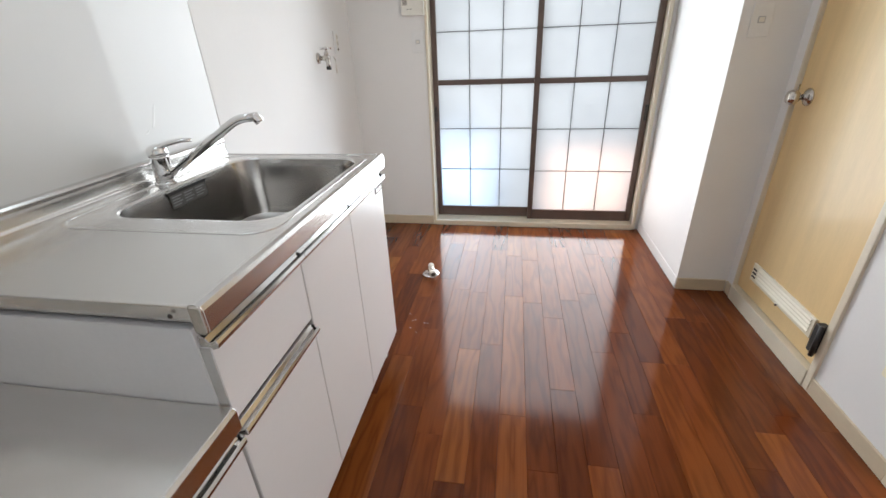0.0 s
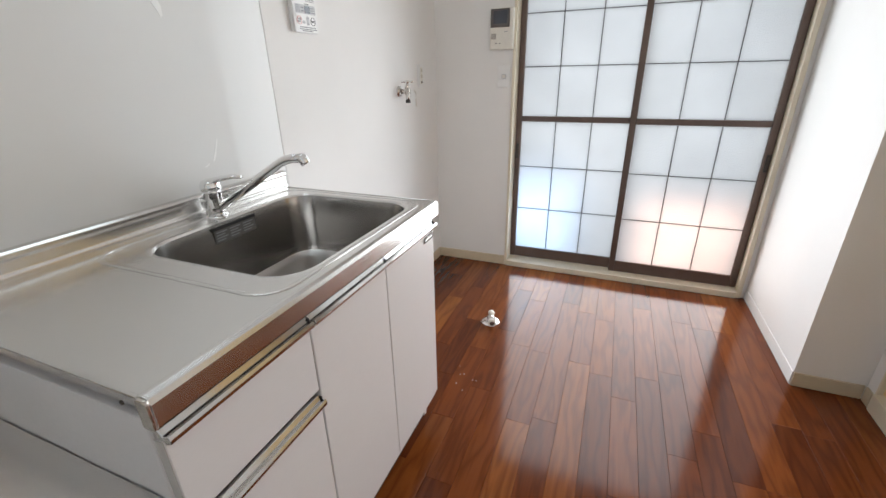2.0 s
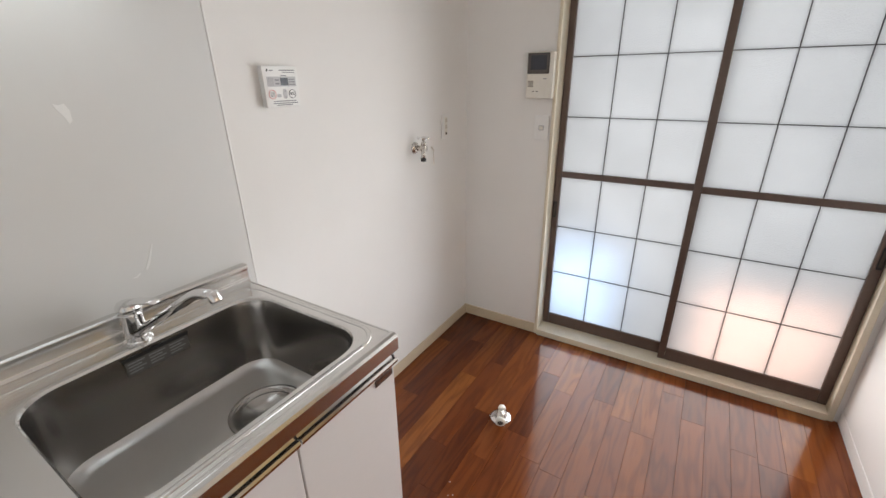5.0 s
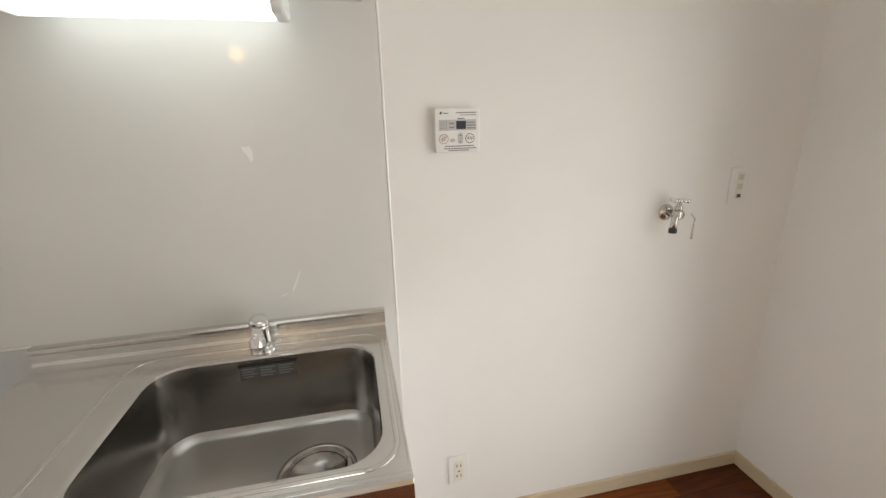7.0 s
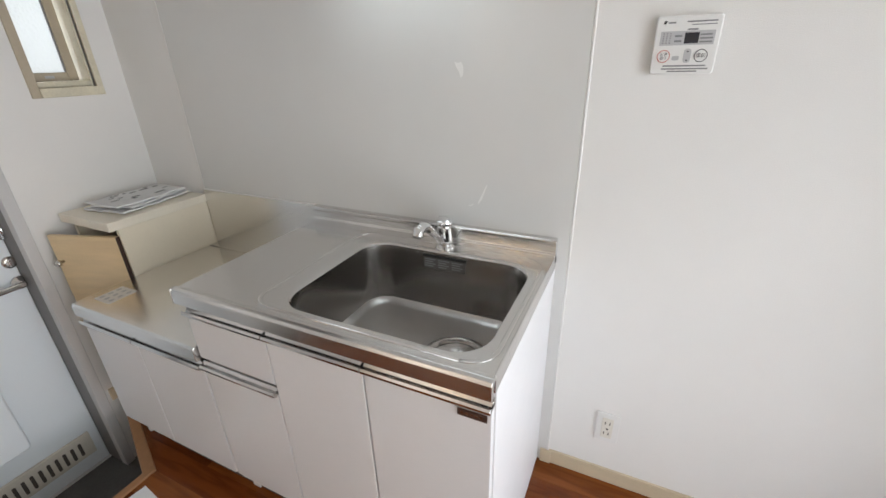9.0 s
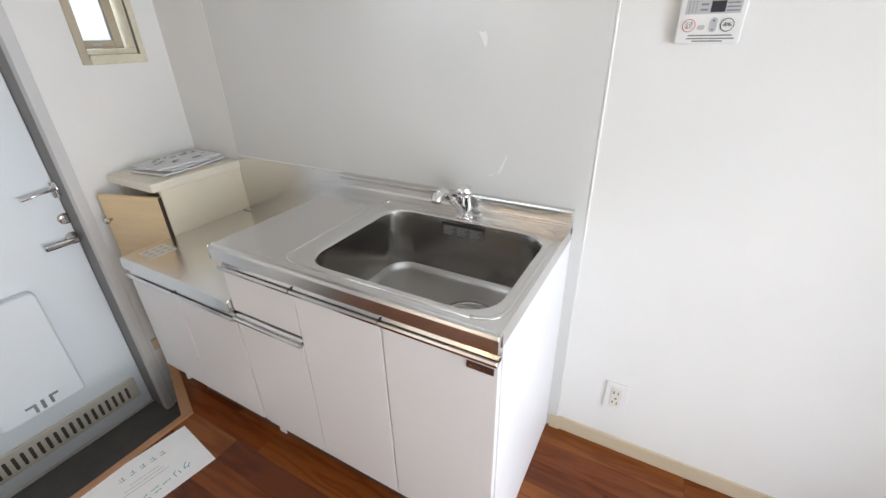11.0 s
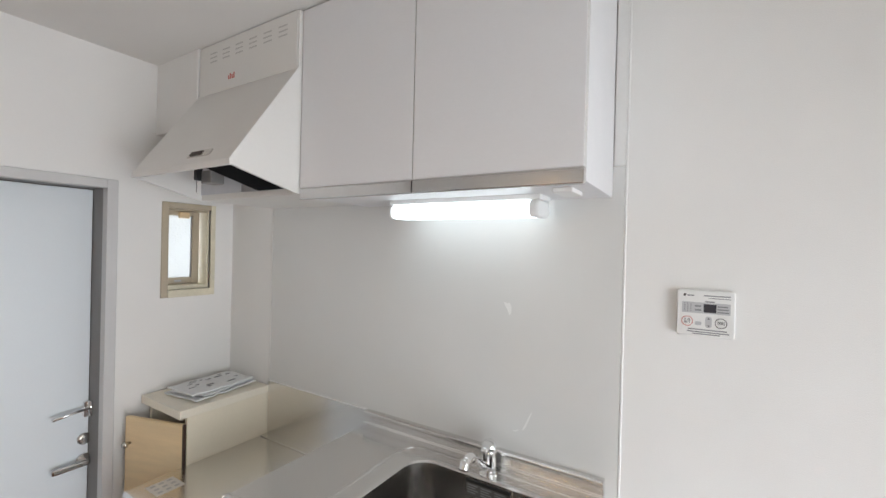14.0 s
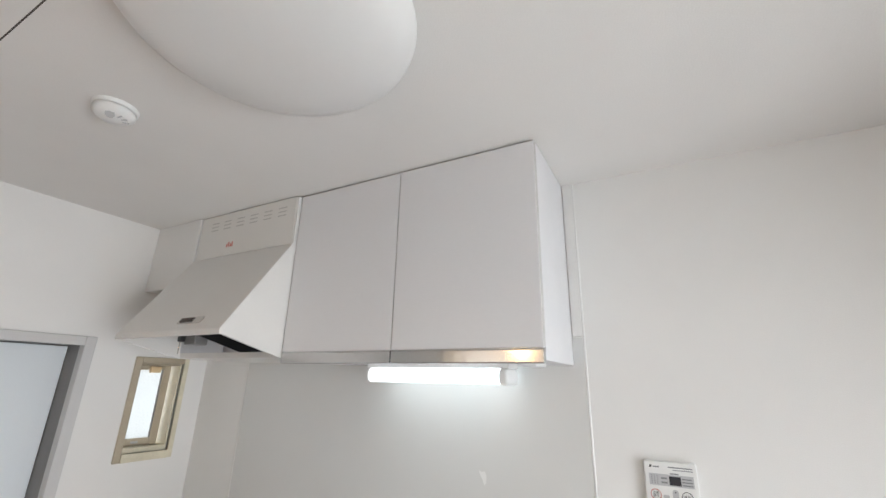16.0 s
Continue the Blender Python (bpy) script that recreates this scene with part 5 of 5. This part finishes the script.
place(part("cap", lathe([(0, 0), (0.017, 0), (0.016, 0.012), (0.009, 0.018), (0, 0.019)], c + Vector((0.002, 0.002, 0.046)), axis_turn((0.15, 0.2, 1)), 20), M["plastic_ivory"], fd, "off-white plastic cap", True), a)
place(part("clip", tube([c + Vector((-0.02, -0.01, 0.012)), c + Vector((-0.034, -0.022, 0.008)), c + Vector((-0.045, -0.020, 0.003))], 0.003, 8), M["chrome_dull"], fd), a)
random.seed(3)
for k in range(7):
    gx, gy = 0.60 + random.uniform(-0.05, 0.05), 2.05 + random.uniform(-0.04, 0.14)
    tagged(link_mesh("plaster_crumb", lathe([(0, 0), (0.002, 0.0), (0.0017, 0.001), (0, 0.0014)], (gx, gy, 0.0005), None, 6), M["paper"]), "tiny pale crumb on the floor", "crumb", "crumbs on the floor")

# remains of hook adhesive on the glossy panel
for y, z, pts in ((1.555, 1.350, [(-0.016, 0.019), (-0.006, 0.015), (0.004, 0.018), (0.010, 0.004), (0.009, -0.016), (0.003, -0.022), (-0.003, -0.006), (-0.011, 0.006)]), (1.622, 0.998, [(0.016, 0.034), (0.019, 0.034), (0.002, -0.012), (-0.008, -0.026), (-0.010, -0.022)]), (1.588, 0.968, [(-0.010, -0.004), (0.0, -0.007), (0.010, 0.0), (0.009, 0.003), (0.0, -0.003)])):
    tagged(link_mesh("adhesive_mark", prism([(y + p, z + q) for p, q in pts], "x", 0.005, 0.0058), M["plastic_white"]), "small white scuff of hook adhesive on the panel", "adhesive mark", "adhesive marks on the panel")

# ceiling lamp, smoke detector, hatch
cl = thing("ceiling_lamp", "round white acrylic dome ceiling lamp, switched off", "ceiling lamp", (0.985, 1.545, ZC))
a = cl.location
place(part("base", lathe([(0, -0.022), (0.245, -0.022), (0.250, -0.016), (0.250, 0.0), (0, 0.0)], a, None, 48), M["lamp_white"], cl), a)
prof = [(0.268, -0.018), (0.272, -0.026), (0.268, -0.040), (0.250, -0.060), (0.215, -0.078), (0.165, -0.092), (0.105, -0.101), (0.05, -0.104), (0.0, -0.105)]
place(part("shade", lathe(prof, a, None, 64), M["dome"], cl, "white acrylic dome", True), a)
sm = thing("smoke_detector", "round white smoke detector on the ceiling", "smoke detector", (0.965, 0.92, ZC))
a = sm.location
place(part("base", lathe([(0, -0.010), (0.050, -0.010), (0.052, -0.004), (0.052, 0.0), (0, 0.0)], a, None, 36), M["plastic_white"], sm), a)
place(part("cover", lathe([(0.048, -0.010), (0.047, -0.022), (0.036, -0.032), (0.018, -0.036), (0, -0.036)], a, None, 36), M["plastic_white"], sm, smooth=True), a)
place(part("sensor", lathe([(0, 0), (0.011, 0), (0.010, 0.003), (0, 0.003)], (a[0] + 0.015, a[1] + 0.020, ZC - 0.035), axis_turn((0.3, 0.35, -1)), 16), M["plastic_grey"], sm), a)
for k in range(4):
    t = radians(-20 + k * 28)
    place(part("slot", box(-0.0015, 0.0015, 0.018, 0.036, -0.002, 0.0), M["plastic_grey"], sm), (0, 0, 0)).matrix_basis = Matrix.Translation((0, 0, -0.0335)) @ Matrix.Rotation(t, 4, "Z")
ht = thing("ceiling_hatch", "white ceiling inspection hatch with thin dark joint", "hatch", (1.43, 0.97, ZC), kind="structure")
a = ht.location
for b in ((1.200, 1.203, 0.745, 1.195), (1.657, 1.660, 0.745, 1.195), (1.203, 1.657, 0.745, 0.748), (1.203, 1.657, 1.192, 1.195)):
    place(part("joint", box(*b, ZC - 0.0015, ZC), M["slot_dark"], ht), a)
place(part("panel", box(1.2035, 1.6565, 0.7485, 1.1915, ZC - 0.003, ZC), M["ceiling"], ht), a)

# warm lamp of the side room, mirrored in the kitchen panel
bl = thing("pendant_bulb", "small warm lit globe lamp hanging in the side room", "lamp", (3.2, 0.885, ZC))
a = bl.location
place(part("rose", lathe([(0, -0.02), (0.03, -0.02), (0.04, 0.0), (0, 0.0)], a), M["plastic_white"], bl), a)
place(part("cord", tube([(3.2, 0.885, ZC - 0.02), (3.2, 0.885, ZC - 0.21)], 0.003, 8), M["plastic_white"], bl), a)
place(part("globe", lathe([(0.0, -0.20), (0.02, -0.205), (0.045, -0.23), (0.058, -0.265), (0.050, -0.30), (0.028, -0.322), (0, -0.33)], a), M["bulb"], bl, "warm glowing globe", True), a)


# ---------------------------------------------------------------- floor strips
floor = tagged(link_mesh("floor", prism([(0, YS), (DIAG0[0] - W * 1.1, YS), (DIAG1[0] - W, STEP_Y + W), (XE, STEP_Y + W), (XE, YN + 0.02), (0, YN + 0.02)], "z", -0.05, -0.006), M["flap_edge"]), "glossy red-brown wooden strip floor", "floor", kind="structure")
PW, CH = 0.0905, 0.0005


def strip_mesh(x0, x1, ya, yb, y1):
    """A strip from (x0, ya) and (x1, yb) to y1 with chamfered upper edges."""
    bm = bmesh.new()
    lo = [(x0, ya), (x1, yb), (x1, y1), (x0, y1)]
    up = [(x0 + CH, ya + CH), (x1 - CH, yb + CH), (x1 - CH, y1 - CH), (x0 + CH, y1 - CH)]
    rings = [[bm.verts.new((x, y, z)) for x, y in loop] for loop, z in ((lo, -0.006), (lo, -0.0008), (up, 0.0))]
    for p, q in zip(rings, rings[1:]):
        for i in range(4):
            bm.faces.new((p[i], p[(i + 1) % 4], q[(i + 1) % 4], q[i]))
    bm.faces.new(rings[-1])
    bm.normal_update()
    me = bpy.data.meshes.new("plank")
    bm.to_mesh(me)
    bm.free()
    me.materials.append(M["floor"])
    return me


def step_line(x):
    """y at which the floor begins for a given x."""
    xa, xb = DIAG0[0] - W * 1.1, DIAG1[0] - W
    if x <= xa:
        return YS
    if x >= xb:
        return STEP_Y + W
    return YS + (x - xa) / (xb - xa) * (STEP_Y + W - YS)


rng = random.Random(11)
shared = {}
x = 0.0
col = 0
while x < XE - 0.002:
    xr = min(x + PW, XE)
    y = max(step_line(x), step_line(xr))
    ends = []
    yy = y + rng.choice((0.16, 0.27, 0.38, 0.49))
    while yy < YN - 0.12:
        ends.append(yy)
        yy += rng.choice((0.45, 0.60, 0.76, 0.91))
    ends.append(YN + 0.018)
    ya = y
    for k, ye in enumerate(ends):
        g = 0.0002
        if k == 0:
            ob = new("plank", strip_mesh(x + g, xr - g, step_line(x), step_line(xr), ye - g))
        else:
            key = (round(xr - x, 4), round(ye - ya, 3))
            if key not in shared:
                shared[key] = strip_mesh(g, xr - x - g, g, 0 + g, ye - ya - g)
            ob = new("plank", shared[key])
            ob.location = (x, ya, 0)
        ob.parent = floor
        ya = ye
    x = xr
    col += 1
